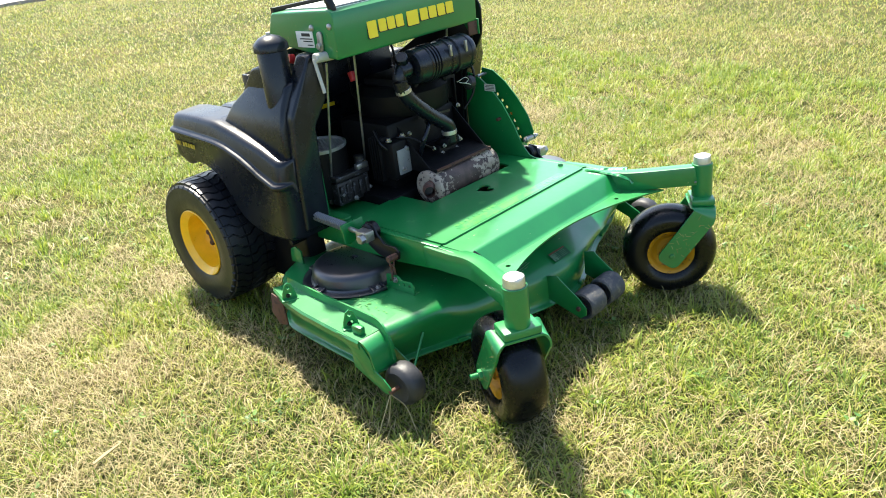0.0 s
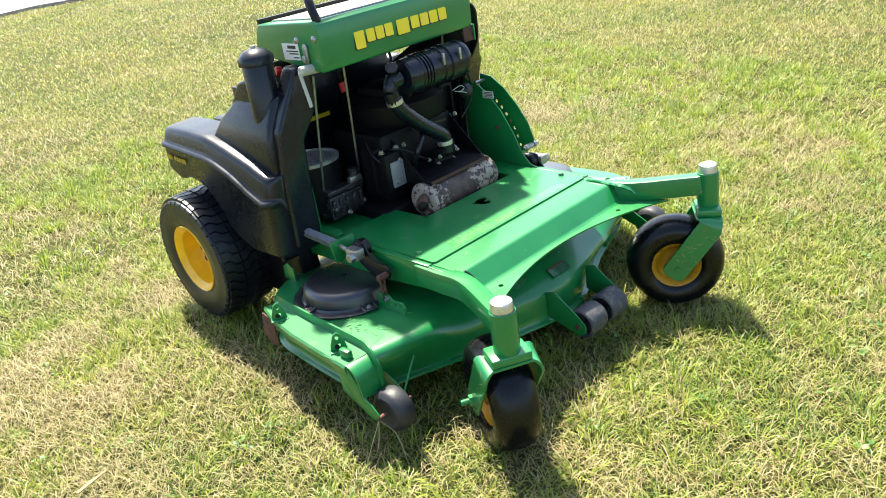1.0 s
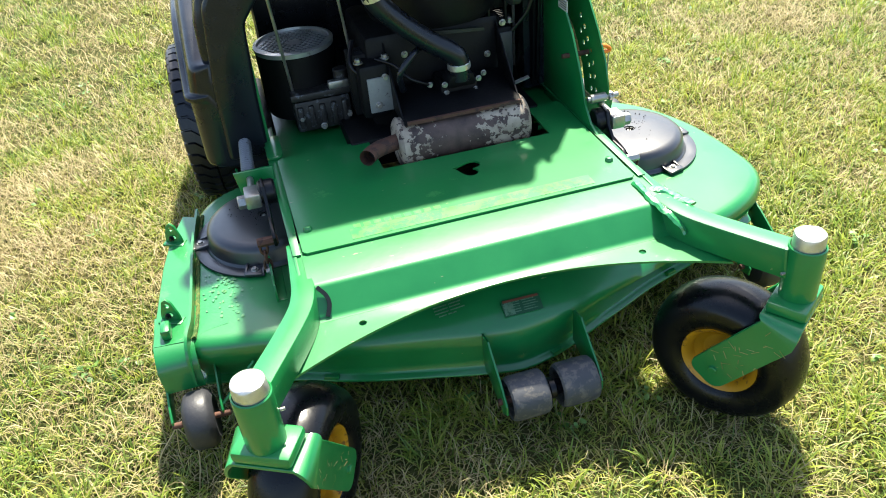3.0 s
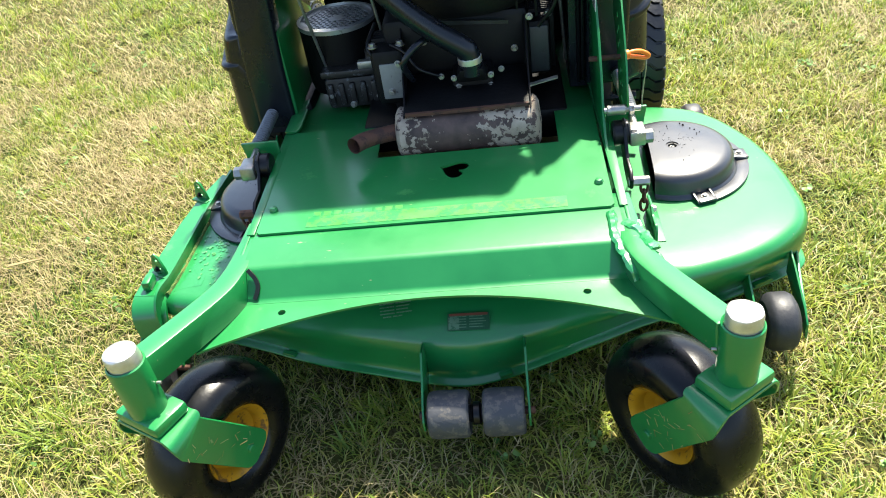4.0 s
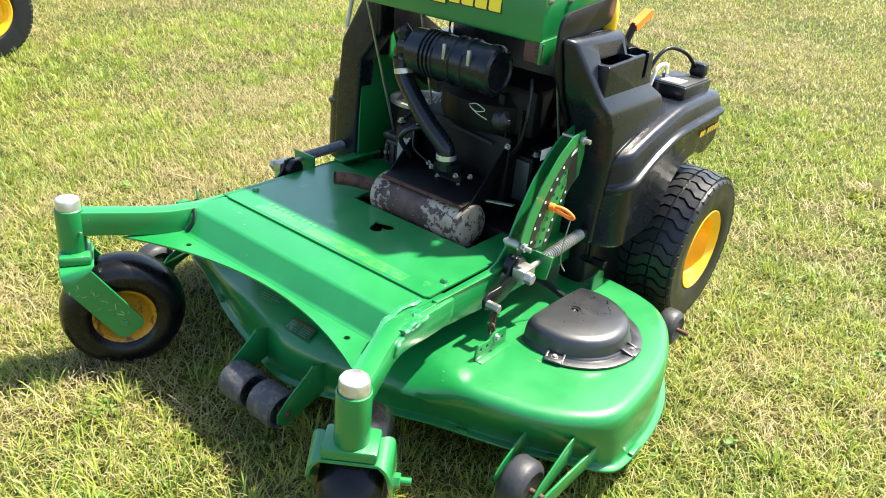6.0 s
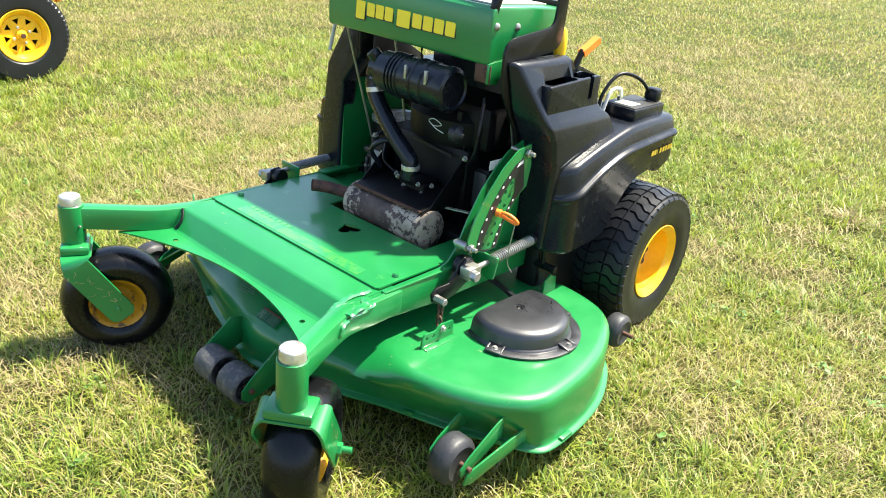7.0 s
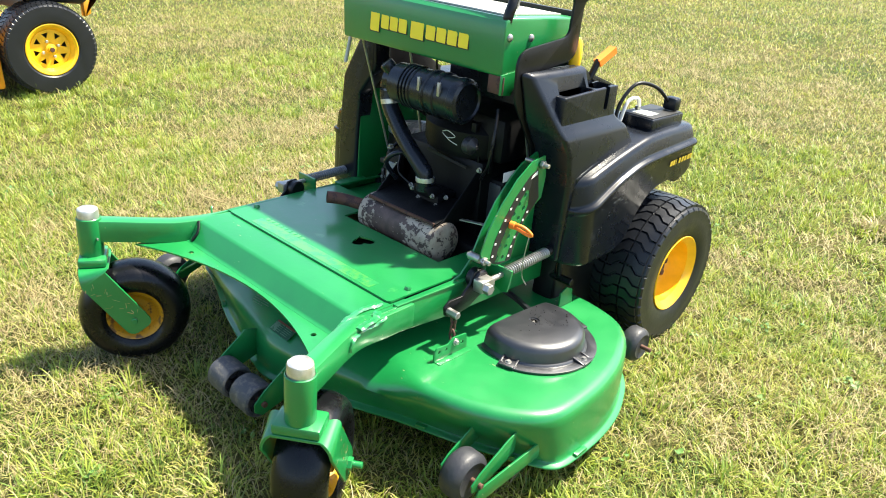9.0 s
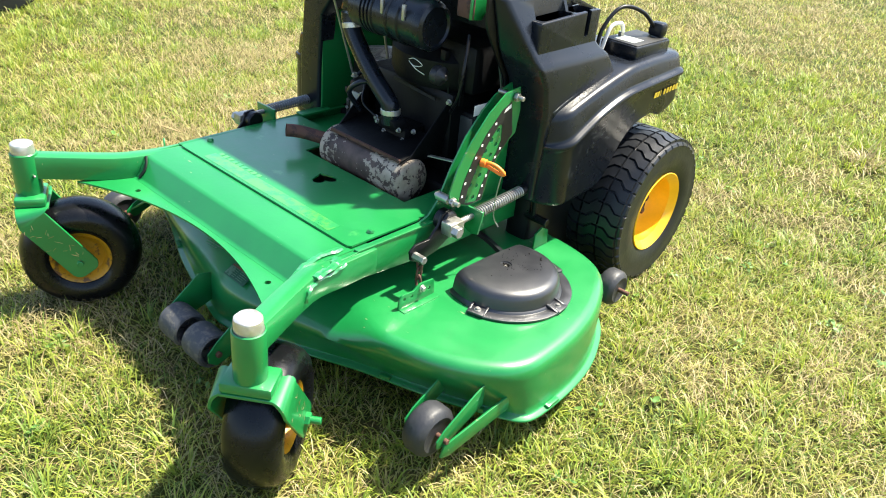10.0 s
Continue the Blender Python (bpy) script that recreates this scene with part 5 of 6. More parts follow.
pocket = [box(0.414, 0.458, 0.944, 1.078, 0.868, 1.10, 0.010), box(0.408, 0.458, 1.090, 1.172, 0.868, 1.10, 0.010), box(0.440, 0.50, 1.128, 1.148, 0.905, 1.05, 0.006)]
b = carved(b, [c.copy() for c in pocket])
wall = prism(fillet([(0.926, 0.840), (0.926, 0.962), (1.175, 0.974), (1.205, 0.840)], 0.006), 0.40, 0.467, "x", 0.005, 3)
wall = carved(wall, pocket)
joined(wall, None, b)
part("tower", b, BLACK, pod_right, "black moulded side tower with an open storage pocket", smooth=40)
b = loft(quad_rings([(0.405, 0.505, 0.950, 0.958, 1.30, 0.440, 0.440), (0.405, 0.512, 0.950, 0.956, 1.33, 0.72, 0.73), (0.405, 0.508, 0.950, 0.956, 1.32, 0.790, 0.800),
                     (0.405, 0.488, 0.952, 0.960, 1.27, 0.865, 0.862), (0.405, 0.462, 0.956, 0.966, 1.22, 0.910, 0.905), (0.405, 0.448, 0.960, 0.970, 1.18, 0.945, 0.938)], -1), bevel=0.014, segments=4)
# front slab of the tank, leaning in under the console
lean = fillet([(-0.508, 0.440), (-0.403, 0.440), (-0.401, 0.600), (-0.390, 0.790), (-0.312, 0.890), (-0.314, 1.024), (-0.372, 1.024), (-0.480, 0.842), (-0.502, 0.640)], 0.014)
slab_front = prism(lean, 0.922, 0.990, "y", 0.012, 3)
for v in slab_front.verts:
    # a little fuller towards the foot
    v.co.y += 0.014 * (0.72 - v.co.z) if v.co.y < 0.95 else 0.0
joined(slab_front, None, b)
hump = prism(fillet([(1.07, 0.90), (1.075, 0.985), (1.10, 0.995), (1.15, 0.985), (1.25, 0.885), (1.25, 0.86), (1.07, 0.86)], 0.015), -0.455, -0.405, "x", 0.012, 3)
joined(hump, None, b)
part("tower", b, BLACK, pod_left, "black moulded fuel tank tower", smooth=45)
neck = lathe([(0.053, 0.80), (0.050, 1.045), (0.047, 1.05)], centre=(-0.434, 1.030, 0), segments=32)
neck = part("filler_neck", neck, BLACK, pod_left, "tall black fuel filler neck")
cap = lathe([(0.050, 1.045), (0.055, 1.048), (0.055, 1.068), (0.051, 1.077), (0.036, 1.090), (0.015, 1.097), (0.001, 1.098)], centre=(-0.434, 1.030, 0), segments=24)
for v in cap.verts:
    # ribs round the rim
    r = (v.co.xy - Vector((-0.434, 1.030))).length
    if r > 0.0535 and round(math.atan2(v.co.y - 1.030, v.co.x + 0.434) / math.tau * 24) % 2:
        v.co.x, v.co.y = -0.434 + (v.co.x + 0.434) * 1.07, 1.030 + (v.co.y - 1.030) * 1.07
cap = part("fuel_cap", cap, BLACK, neck, "ribbed black fuel cap")
part("cap_vent", rod((-0.434, 1.030, 1.09), (-0.434, 1.030, 1.106), 0.008), CREAM, cap)

# rear cover between the pods
part("rear_cover", box(-0.36, 0.36, 1.385, 1.60, 0.47, 0.80, 0.02), BLACK, mower, "black rear body cover")
part("rear_wall", box(-0.357, 0.357, 1.340, 1.380, 0.39, 0.93, 0.004), BLACK, mower, "black wall behind the engine")
# added black sheet that blocks sun from the right of the bay
part("bay_shade_side", prism([(0.965, 0.47), (0.940, 0.79), (0.86, 0.93), (0.86, 1.02), (1.10, 1.02), (1.17, 0.93), (1.338, 0.84), (1.338, 0.47)], 0.358, 0.366, "x", 0.001), BLACK_STEEL, mower, "black sheet added to keep the engine bay dark")
# added cover, mostly hidden by the console, keeps sun out of the bay
part("bay_shade_roof", prism([(1.06, 1.00), (1.12, 1.022), (1.20, 0.99), (1.375, 0.930), (1.375, 0.915), (1.19, 0.975), (1.12, 1.005)], -0.345, 0.345, "x", 0.002), BLACK, mower, "mostly hidden black cover added to shade the engine bay")

# battery on the right pod
bat = part("battery", box(0.372, 0.500, 1.385, 1.585, 0.800, 0.848, 0.006), BLACK, pod_right, "black battery set in the fender top")
part("battery_top", box(0.378, 0.494, 1.391, 1.579, 0.846, 0.851, 0.002), INK_AND_HOLLOW, bat)
part("battery_label", box(0.40, 0.47, 1.41, 1.47, 0.851, 0.8518, 0.0), GREY, bat)
for x, y, mat in ((0.400, 1.45, STEEL), (0.46, 1.56, STEEL)):
    bolt(bat, (x, y, 0.851), r=0.010, h=0.014, mat=mat, name="terminal")
part("terminal_boot", box(0.435, 0.485, 1.545, 1.585, 0.851, 0.895, 0.010), BLACK, bat)
part("battery_cable", sweep(smooth_path([(0.455, 1.555, 0.875), (0.43, 1.50, 0.925), (0.40, 1.42, 0.940), (0.385, 1.36, 0.88), (0.385, 1.345, 0.80)], 6), 0.006), BLACK_STEEL, bat)
part("earth_cable", sweep(smooth_path([(0.405, 1.45, 0.866), (0.410, 1.42, 0.895), (0.40, 1.38, 0.885), (0.395, 1.355, 0.81)], 6), 0.006), WHITE, bat, "pale earth cable")

# -- side plates, consoles and handle posts --
for s in (1, -1):
    plate = [(0.960, 0.47), (0.930, 0.785), (0.820, 0.945), (0.815, 1.045), (0.825, 1.070), (0.850, 1.084), (1.020, 1.105), (1.035, 1.120), (1.040, 1.205), (1.020, 1.212), (1.020, 1.222), (1.225, 1.218), (1.225, 1.206), (1.088, 1.205), (1.083, 1.070), (1.070, 1.045), (1.040, 1.035), (0.905, 1.015), (0.885, 0.995), (0.885, 0.955), (1.00, 0.80), (1.20, 0.80), (1.20, 0.47)]
    if s < 0:
        plate = [(0.935, 0.440), (0.935, 0.80), (1.000, 0.930), (1.05, 0.930), (1.12, 0.75), (1.335, 0.62), (1.335, 0.440)]
    px = 0.372 if s > 0 else -0.399
    part("side_plate", prism(fillet(plate, 0.028), px - 0.004, px + 0.004, "x", 0.0015), BLACK_STEEL if s > 0 else GREEN, mower, "black steel side plate that carries the console" if s > 0 else "green steel side plate inside the fuel tank")
    # arched green guards
    inner = [(0.57, TOP - 0.03), (0.613, TOP + 0.004), (0.650, 0.478), (0.683, 0.514), (0.718, 0.591), (0.768, 0.672), (0.823, 0.732), (0.870, 0.768), (0.935, 0.79), (0.955, 0.74), (0.955, TOP - 0.03)]
    if s > 0:
        part("guard_plate", prism(inner, 0.389, 0.395, "x", 0.001), GREEN, mower, "green arched steel guard")
    else:
        # black sheet added where the left of the bay lies in shade
        part("bay_shade_side", prism([(1.05, 0.940), (1.18, 0.940), (1.338, 0.850), (1.338, 0.600), (1.10, 0.70)], -0.407, -0.404, "x", 0.001), BLACK_STEEL, mower, "black sheet added to keep the engine bay dark")
        part("plate_foot", prism(fillet([(-0.412, 0.835), (-0.380, 0.835), (-0.372, 0.850), (-0.372, 0.960), (-0.412, 0.960)], 0.008), TOP + 0.004, TOP + 0.012, "z", 0.0015), GREEN, mower, "green foot of the side plate on the rail")

# height-of-cut quadrant, right side
quad_out = [(0.671, 0.528), (0.664, 0.557), (0.686, 0.620), (0.729, 0.683), (0.788, 0.748), (0.848, 0.790), (0.903, 0.798), (0.916, 0.735), (0.908, 0.670), (0.881, 0.654), (0.849, 0.621), (0.817, 0.569), (0.797, 0.502), (0.735, 0.500)]
hole_at = [(0.832, 0.694), (0.809, 0.671), (0.829, 0.655), (0.789, 0.645), (0.811, 0.629), (0.770, 0.620), (0.793, 0.604), (0.754, 0.593), (0.777, 0.580), (0.742, 0.561), (0.768, 0.552), (0.732, 0.527), (0.759, 0.521)]
holes = [ring(y, z, 0.0068, 8) for y, z in hole_at]
quad = part("height_quadrant", prism(quad_out, 0.442, 0.446, "x", 0.0, holes=holes), GREEN, mower, "green height-of-cut plate with two rows of holes")
island = [(0.726, 0.512), (0.734, 0.549), (0.766, 0.617), (0.797, 0.668), (0.834, 0.710), (0.846, 0.704), (0.849, 0.662), (0.813, 0.590), (0.788, 0.545), (0.774, 0.505)]
around = [(0.704, 0.518), (0.706, 0.545), (0.716, 0.583), (0.746, 0.639), (0.784, 0.693), (0.839, 0.747), (0.874, 0.764), (0.894, 0.672), (0.878, 0.656), (0.845, 0.622), (0.814, 0.570), (0.795, 0.504), (0.74, 0.503)]
part("scale_strip", prism(around, 0.4462, 0.4470, "x", 0.0, holes=[island]), INK_AND_HOLLOW, quad, "black decal round the holes with white marks")
for y, z in ((0.818, 0.714), (0.793, 0.689), (0.771, 0.665), (0.752, 0.635), (0.734, 0.605), (0.720, 0.571), (0.713, 0.535), (0.848, 0.639), (0.832, 0.618), (0.803, 0.572), (0.792, 0.545), (0.785, 0.518)):
    part("height_mark", box(0.4470, 0.4475, y - 0.0036, y + 0.0036, z - 0.0032, z + 0.0032, 0.0), WHITE, quad)
part("scale_heading", prism([(0.846, 0.738), (0.852, 0.748), (0.872, 0.758), (0.873, 0.747)], 0.4471, 0.4476, "x", 0.0), WHITE, quad)
for p in ((0.446, 0.886, 0.775), (0.446, 0.672, 0.534)):
    nut = part("quadrant_stud", rod((p[0] - 0.055, p[1], p[2]), (p[0] + 0.028, p[1], p[2]), 0.0065), STEEL, quad)
    part("stud_nut", hexagon((p[0] + 0.001, p[1], p[2]), (p[0] + 0.013, p[1], p[2]), 0.012), STEEL, nut)
part("spacer_tube", rod((0.398, 0.672, 0.534), (0.440, 0.672, 0.534), 0.012), STEEL, quad)
# orange height pin with its tether
pin = part("height_pin", rod((0.37, 0.785, 0.612), (0.455, 0.781, 0.613), 0.0065), RUST, quad)
bend = [(0.452, 0.777, 0.618), (0.470, 0.781, 0.622), (0.490, 0.788, 0.618), (0.505, 0.794, 0.608), (0.510, 0.797, 0.600), (0.500, 0.794, 0.598), (0.484, 0.788, 0.604), (0.466, 0.782, 0.610), (0.452, 0.777, 0.614)]
b = sweep(smooth_path(bend, 4), 0.0050, up=(0.2, 0.9, 0.1))
rod((0.446, 0.776, 0.617), (0.462, 0.780, 0.617), 0.0115, bm=b)
part("pin_handle", b, ORANGE, pin, "orange plastic pull ring")
part("pin_tether", sweep(smooth_path([(0.505, 0.795, 0.602), (0.503, 0.790, 0.570), (0.498, 0.79, 0.52), (0.497, 0.795, 0.47), (0.505, 0.81, 0.44)], 6), 0.0018), STEEL, pin, "thin wire tether")

# console
con = [(0.806, 1.003), (0.803, 1.020), (0.798, 1.132), (0.803, 1.150), (0.816, 1.160), (1.125, 1.150), (1.137, 1.140), (1.175, 1.055), (1.05, 1.035), (0.870, 1.008)]
b = bmesh.new()
shell = prism(con, -0.342, 0.332, "x", 0.006, 3)
joined(shell, None, b)
console = part("console", b, GREEN, mower, "green control console with a yellow badge")
part("front_lip", box(0.285, 0.340, 0.806, 0.812, 0.955, 1.005, 0.002), RUST, console, "rust-stained green bracket tab")
part("side_tab", prism([(0.80, 1.01), (0.80, 0.955), (0.845, 0.95), (0.88, 1.0), (0.9, 1.02)], 0.332, 0.338, "x", 0.001), GREEN, console)
part("top_panel", prism([(0.84, 1.1600), (1.10, 1.1515), (1.10, 1.1550), (0.84, 1.1635)], -0.30, 0.29, "x", 0.0), CREAM, console, "pale decal sheet on the console top")
part("top_rim", sweep([(-0.335, 1.128, 1.155), (0.325, 1.128, 1.155)], [(-0.008, -0.008), (0.008, -0.008), (0.008, 0.010), (-0.008, 0.010)]), BLACK_STEEL, console)
for s in (1, -1):
    for y, z in ((0.822, 1.108), (0.915, 1.103)):
        part("carriage_bolt", lathe([(0.011, 0), (0.010, 0.004), (0.006, 0.007), (0.001, 0.008)], "x", (0, y, z), 16, m=Matrix.Translation((0.332 if s > 0 else -0.342, 0, 0)) @ Matrix.Diagonal((s, 1, 1, 1))), STEEL, console)
    # handle hoop post at the front corner
    hoop = smooth_path([(s * 0.318, 0.822, 1.140), (s * 0.320, 0.822, 1.165), (s * 0.320, 0.834, 1.195), (s * 0.30, 0.86, 1.235), (s * 0.20, 0.88, 1.262), (0, 0.885, 1.268)], 6)
    part("handle_hoop", sweep(hoop, 0.014), BLACK_STEEL, console, "black steel handle hoop")
    part("speed_lever", sweep(smooth_path([(s * 0.20, 1.00, 1.15), (s * 0.20, 1.01, 1.19), (s * 0.19, 1.03, 1.205), (s * 0.16, 1.03, 1.21)], 5), 0.006), STEEL, console)
face = pose(0.0, 0.8005, 1.076, 87.4, 0, 0)
def slab(name, cell, m, mat, parent, grow=0.0, lift=0.0):
    """A plain slab with clipped corners, the size of one character."""
    x0, x1, y0, y1 = cell
    pts = [(x0 - grow + 0.004, y0 - grow), (x1 + grow, y0 - grow), (x1 + grow, y1 + grow - 0.004), (x1 + grow - 0.004, y1 + grow), (x0 - grow, y1 + grow), (x0 - grow, y0 - grow + 0.004)]
    return part(name, prism(pts, lift, lift + 0.0008, "z", 0.0, m=m), mat, parent)


cells = [(-0.206, -0.166, -0.032, 0.025)] + [(-0.157 + k * 0.0395, -0.157 + k * 0.0395 + 0.034, -0.019, 0.021) for k in range(3)]
cells += [(-0.026, 0.028, -0.026, 0.027)] + [(0.038 + k * 0.0435, 0.038 + k * 0.0435 + 0.037, -0.019, 0.021) for k in range(4)]
for cell in cells:
    slab("badge_edge", cell, face, INK_AND_HOLLOW, console, 0.0030)
    slab("badge_shape", cell, face, DECAL, console, 0.0, 0.0012)
# left side of the console: dealer plate, toggle and choke rod
lab = part("dealer_label", box(-0.3435, -0.342, 0.915, 1.005, 1.040, 1.092, 0.0), WHITE, console, "cream dealer sticker")
b = bmesh.new()
for z, y0, y1 in ((1.081, 0.930, 0.975), (1.068, 0.920, 0.985), (1.060, 0.920, 0.97), (1.048, 0.920, 0.95)):
    box(-0.3442, -0.3434, y0, y1, z - (0.005 if z > 1.08 else 0.0018), z + (0.005 if z > 1.08 else 0.0018), 0.0, bm=b)
part("label_bars", b, INK_AND_HOLLOW, lab)
tog = part("toggle_plate", prism(arc(0.874, 1.082, 0.012, 0, 180, 6) + arc(0.878, 1.040, 0.012, 180, 360, 6), -0.350, -0.343, "x", 0.001), STEEL, console)
part("toggle_knob", rod((-0.349, 0.877, 1.048), (-0.360, 0.877, 1.048), 0.010), STEEL, tog)
part("lever_boss", rod((-0.30, 0.862, 1.014), (-0.385, 0.872, 1.016), 0.016), CREAM, console, "pale plastic lever boss")
part("lever_rod", rod((-0.385, 0.875, 1.014), (-0.385, 0.850, 0.905), 0.006), CREAM, console, "pale metal control rod")
part("pull_knob", rod((-0.345, 1.04, 1.00), (-0.365, 1.045, 1.004), 0.016), RED, console, "red pull knob")
# right-hand levers behind the console
part("yellow_knob", lathe([(0.001, 1.02), (0.016, 1.025), (0.019, 1.06), (0.017, 1.10), (0.010, 1.115), (0.001, 1.118)], centre=(0.352, 1.115, -0.02), segments=18), YELLOW, console, "yellow plastic control knob")
part("lever_shank", rod((0.39, 1.15, 0.98), (0.395, 1.175, 1.035), 0.010), BLACK_STEEL, console)
part("orange_lever", sweep([(0.395, 1.170, 1.025), (0.40, 1.24, 1.062)], [(-0.012, -0.010), (0.012, -0.010), (0.012, 0.010), (-0.012, 0.010)]), ORANGE, console, "orange lever handle")

# -- engine --
engine = part("engine", box(-0.12, 0.24, 0.88, 1.16, 0.47, 0.72, 0.02), ENGINE, mower, "black twin-cylinder engine in the open bay")
part("engine_base", box(-0.20, 0.32, 0.82, 1.16, TOP - 0.07, 0.475, 0.01), ENGINE, engine)
part("blower_housing", lathe([(0.17, 0.72), (0.18, 0.74), (0.18, 0.80), (0.15, 0.83), (0.001, 0.835)], centre=(0.10, 1.02, 0), segments=36), ENGINE, engine)
part("intake_cover", box(-0.02, 0.29, 0.90, 1.10, 0.72, 0.86, 0.02), ENGINE, engine)
for k in range(6):
    part("cover_rib", box(0.03 + k * 0.045, 0.036 + k * 0.045, 0.885, 0.90, 0.69, 0.80, 0.001), ENGINE, engine)
# air cleaner canister across the top
can = part("air_cleaner", lathe([(0.001, -0.055), (0.052, -0.052), (0.060, -0.045), (0.062, 0.000), (0.066, 0.002), (0.066, 0.008), (0.061, 0.010), (0.061, 0.014), (0.066, 0.016), (0.066, 0.022), (0.061, 0.024), (0.061, 0.028), (0.066, 0.030), (0.066, 0.036), (0.061, 0.038), (0.061, 0.042), (0.066, 0.044), (0.066, 0.050), (0.062, 0.052), (0.062, 0.100), (0.067, 0.103), (0.067, 0.108), (0.062, 0.111), (0.062, 0.135), (0.068, 0.138), (0.068, 0.150), (0.063, 0.153), (0.063, 0.204), (0.066, 0.207), (0.066, 0.222), (0.062, 0.230), (0.052, 0.235), (0.048, 0.229), (0.001, 0.229)], "x", (0, 0.790, 0.914), 40), BLACK, engine, "black ribbed air cleaner canister")
for x in (0.095, 0.175):
    part("canister_clip", box(x - 0.005, x + 0.005, 0.724, 0.734, 0.925, 0.965, 0.002, m=pose(0, 0, 0)), STEEL, can)
part("canister_outlet", rod((-0.06, 0.790, 0.915), (-0.105, 0.792, 0.912), 0.030), BLACK, can)
part("outlet_nozzle", rod((-0.085, 0.79, 0.94), (-0.10, 0.775, 0.965), 0.022), BLACK, can)
hose = smooth_path([(-0.075, 0.792, 0.930), (-0.102, 0.793, 0.895), (-0.094, 0.792, 0.840), (-0.045, 0.788, 0.780), (0.020, 0.783, 0.722), (0.078, 0.780, 0.680), (0.094, 0.781, 0.655), (0.096, 0.783, 0.61)], 6)
hose_p = part("intake_hose", sweep(hose, 0.0265), BLACK, engine, "black rubber intake hose")
for a, d in (((-0.094, 0.794, 0.845), (0.25, 0, -1)), ((0.094, 0.783, 0.645), (0.05, 0, -1))):
    d = Vector(d).normalized()
    part("hose_clamp", rod(Vector(a) - d * 0.008, Vector(a) + d * 0.008, 0.029, 24, 0.05), CAP, hose_p, "bright steel hose clamp")
part("carburettor", box(0.045, 0.145, 0.795, 0.88, 0.535, 0.600, 0.010), ENGINE, engine)
part("intake_elbow", rounded(loft([[(0.066, 0.760, 0.628), (0.124, 0.760, 0.628), (0.124, 0.812, 0.628), (0.066, 0.812, 0.628)], [(0.055, 0.772, 0.590), (0.135, 0.772, 0.590), (0.135, 0.850, 0.590), (0.055, 0.850, 0.590)]]), 0.008), ENGINE, engine)
for p in ((0.052, 0.775, 0.604), (0.140, 0.775, 0.604), (0.060, 0.795, 0.572), (0.137, 0.795, 0.568), (0.02, 0.80, 0.60), (0.165, 0.81, 0.600)):
    bolt(engine, p, (0, -1, 0), 0.0052, 0.008)
part("blue_cap", rod((0.092, 0.800, 0.556), (0.092, 0.780, 0.554), 0.013), BLUE_CAP, engine, "small blue-grey cap")
# heads with plated valve covers
for x0, x1, y0, y1 in ((0.215, 0.292, 0.925, 0.975), (-0.150, -0.070, 0.835, 0.890)):
    head = part("cylinder_head", box(x0, x1, y0, y1 + 0.06, 0.520, 0.665, 0.014), ENGINE, engine, "black finned cylinder head")
    if x0 < 0:
        part("valve_cover_plate", box(-0.132, -0.072, y0 - 0.005, y0 + 0.001, 0.540, 0.632, 0.002), PLATE, head, "pale grey metal plate")
    else:
        part("valve_cover_plate", box(x0 + 0.006, x1 - 0.006, y0 - 0.006, y0 + 0.001, 0.532, 0.652, 0.004), DARK_PLATE, head, "dark grey valve cover plate")
    for i in range(5):
        part("cooling_fin", box(x0 - 0.012, x1 + 0.012, y1 + 0.004 + i * 0.013, y1 + 0.008 + i * 0.013, 0.515, 0.675, 0.001), ENGINE, head)
    for px, pz in ((x0 + 0.006, 0.672), (x1 - 0.006, 0.672)):
        bolt(head, (px, y0 + 0.02, pz - 0.002), (0, 0, 1), 0.008, 0.010)
part("fuel_filter", lathe([(0.006, 0), (0.018, 0.006), (0.026, 0.014), (0.026, 0.035), (0.010, 0.045), (0.006, 0.052)], "x", (0.225, 0.80, 0.79), 20), CAST, engine, "small grey fuel filter")
part("loose_wire", sweep(smooth_path([(0.16, 0.775, 0.815), (0.19, 0.765, 0.825), (0.215, 0.77, 0.812), (0.19, 0.765, 0.805), (0.165, 0.77, 0.812), (0.20, 0.762, 0.800), (0.225, 0.77, 0.79)], 6), 0.0012), GREY, engine, "loose pale wire")
part("oil_line", sweep(smooth_path([(-0.05, 0.80, 0.60), (-0.06, 0.76, 0.66), (-0.02, 0.77, 0.70), (0.02, 0.82, 0.70)], 5), 0.008), BLACK, engine)

# muffler with its shield and stays
mx0, mx1, my, mz, mr = -0.098, 0.248, 0.738, 0.492, 0.062
muf = part("muffler", lathe([(0.001, mx0), (mr - 0.012, mx0 + 0.001), (mr - 0.003, mx0 + 0.006), (mr + 0.002, mx0 + 0.012), (mr, mx0 + 0.018), (mr, mx1 - 0.020), (mr + 0.002, mx1 - 0.014), (mr - 0.004, mx1 - 0.006), (mr - 0.016, mx1), (0.001, mx1 + 0.004)], "x", (0, my, mz), 40), MUFFLER, engine, "rust-blotched pale steel muffler")
pipe = smooth_path([(-0.085, 0.725, 0.505), (-0.125, 0.700, 0.512), (-0.150, 0.676, 0.520), (-0.172, 0.652, 0.525), (-0.188, 0.628, 0.528)], 5)
b = sweep(pipe, 0.0195, cap=False)
part("tail_pipe", b, RUST, muf, "rusty exhaust tail pipe")
# black plug stands in for the shade deep in the pipe
part("bore_dark_plug", sweep(pipe[3:-7], 0.0175), INK_AND_HOLLOW, muf)
b = prism([(0.705, 0.556), (0.735, 0.562), (0.86, 0.585), (0.86, 0.579), (0.735, 0.556), (0.705, 0.550)], -0.070, 0.225, "x", 0.001)
part("heat_shield", b, ENGINE, muf, "black heat shield")
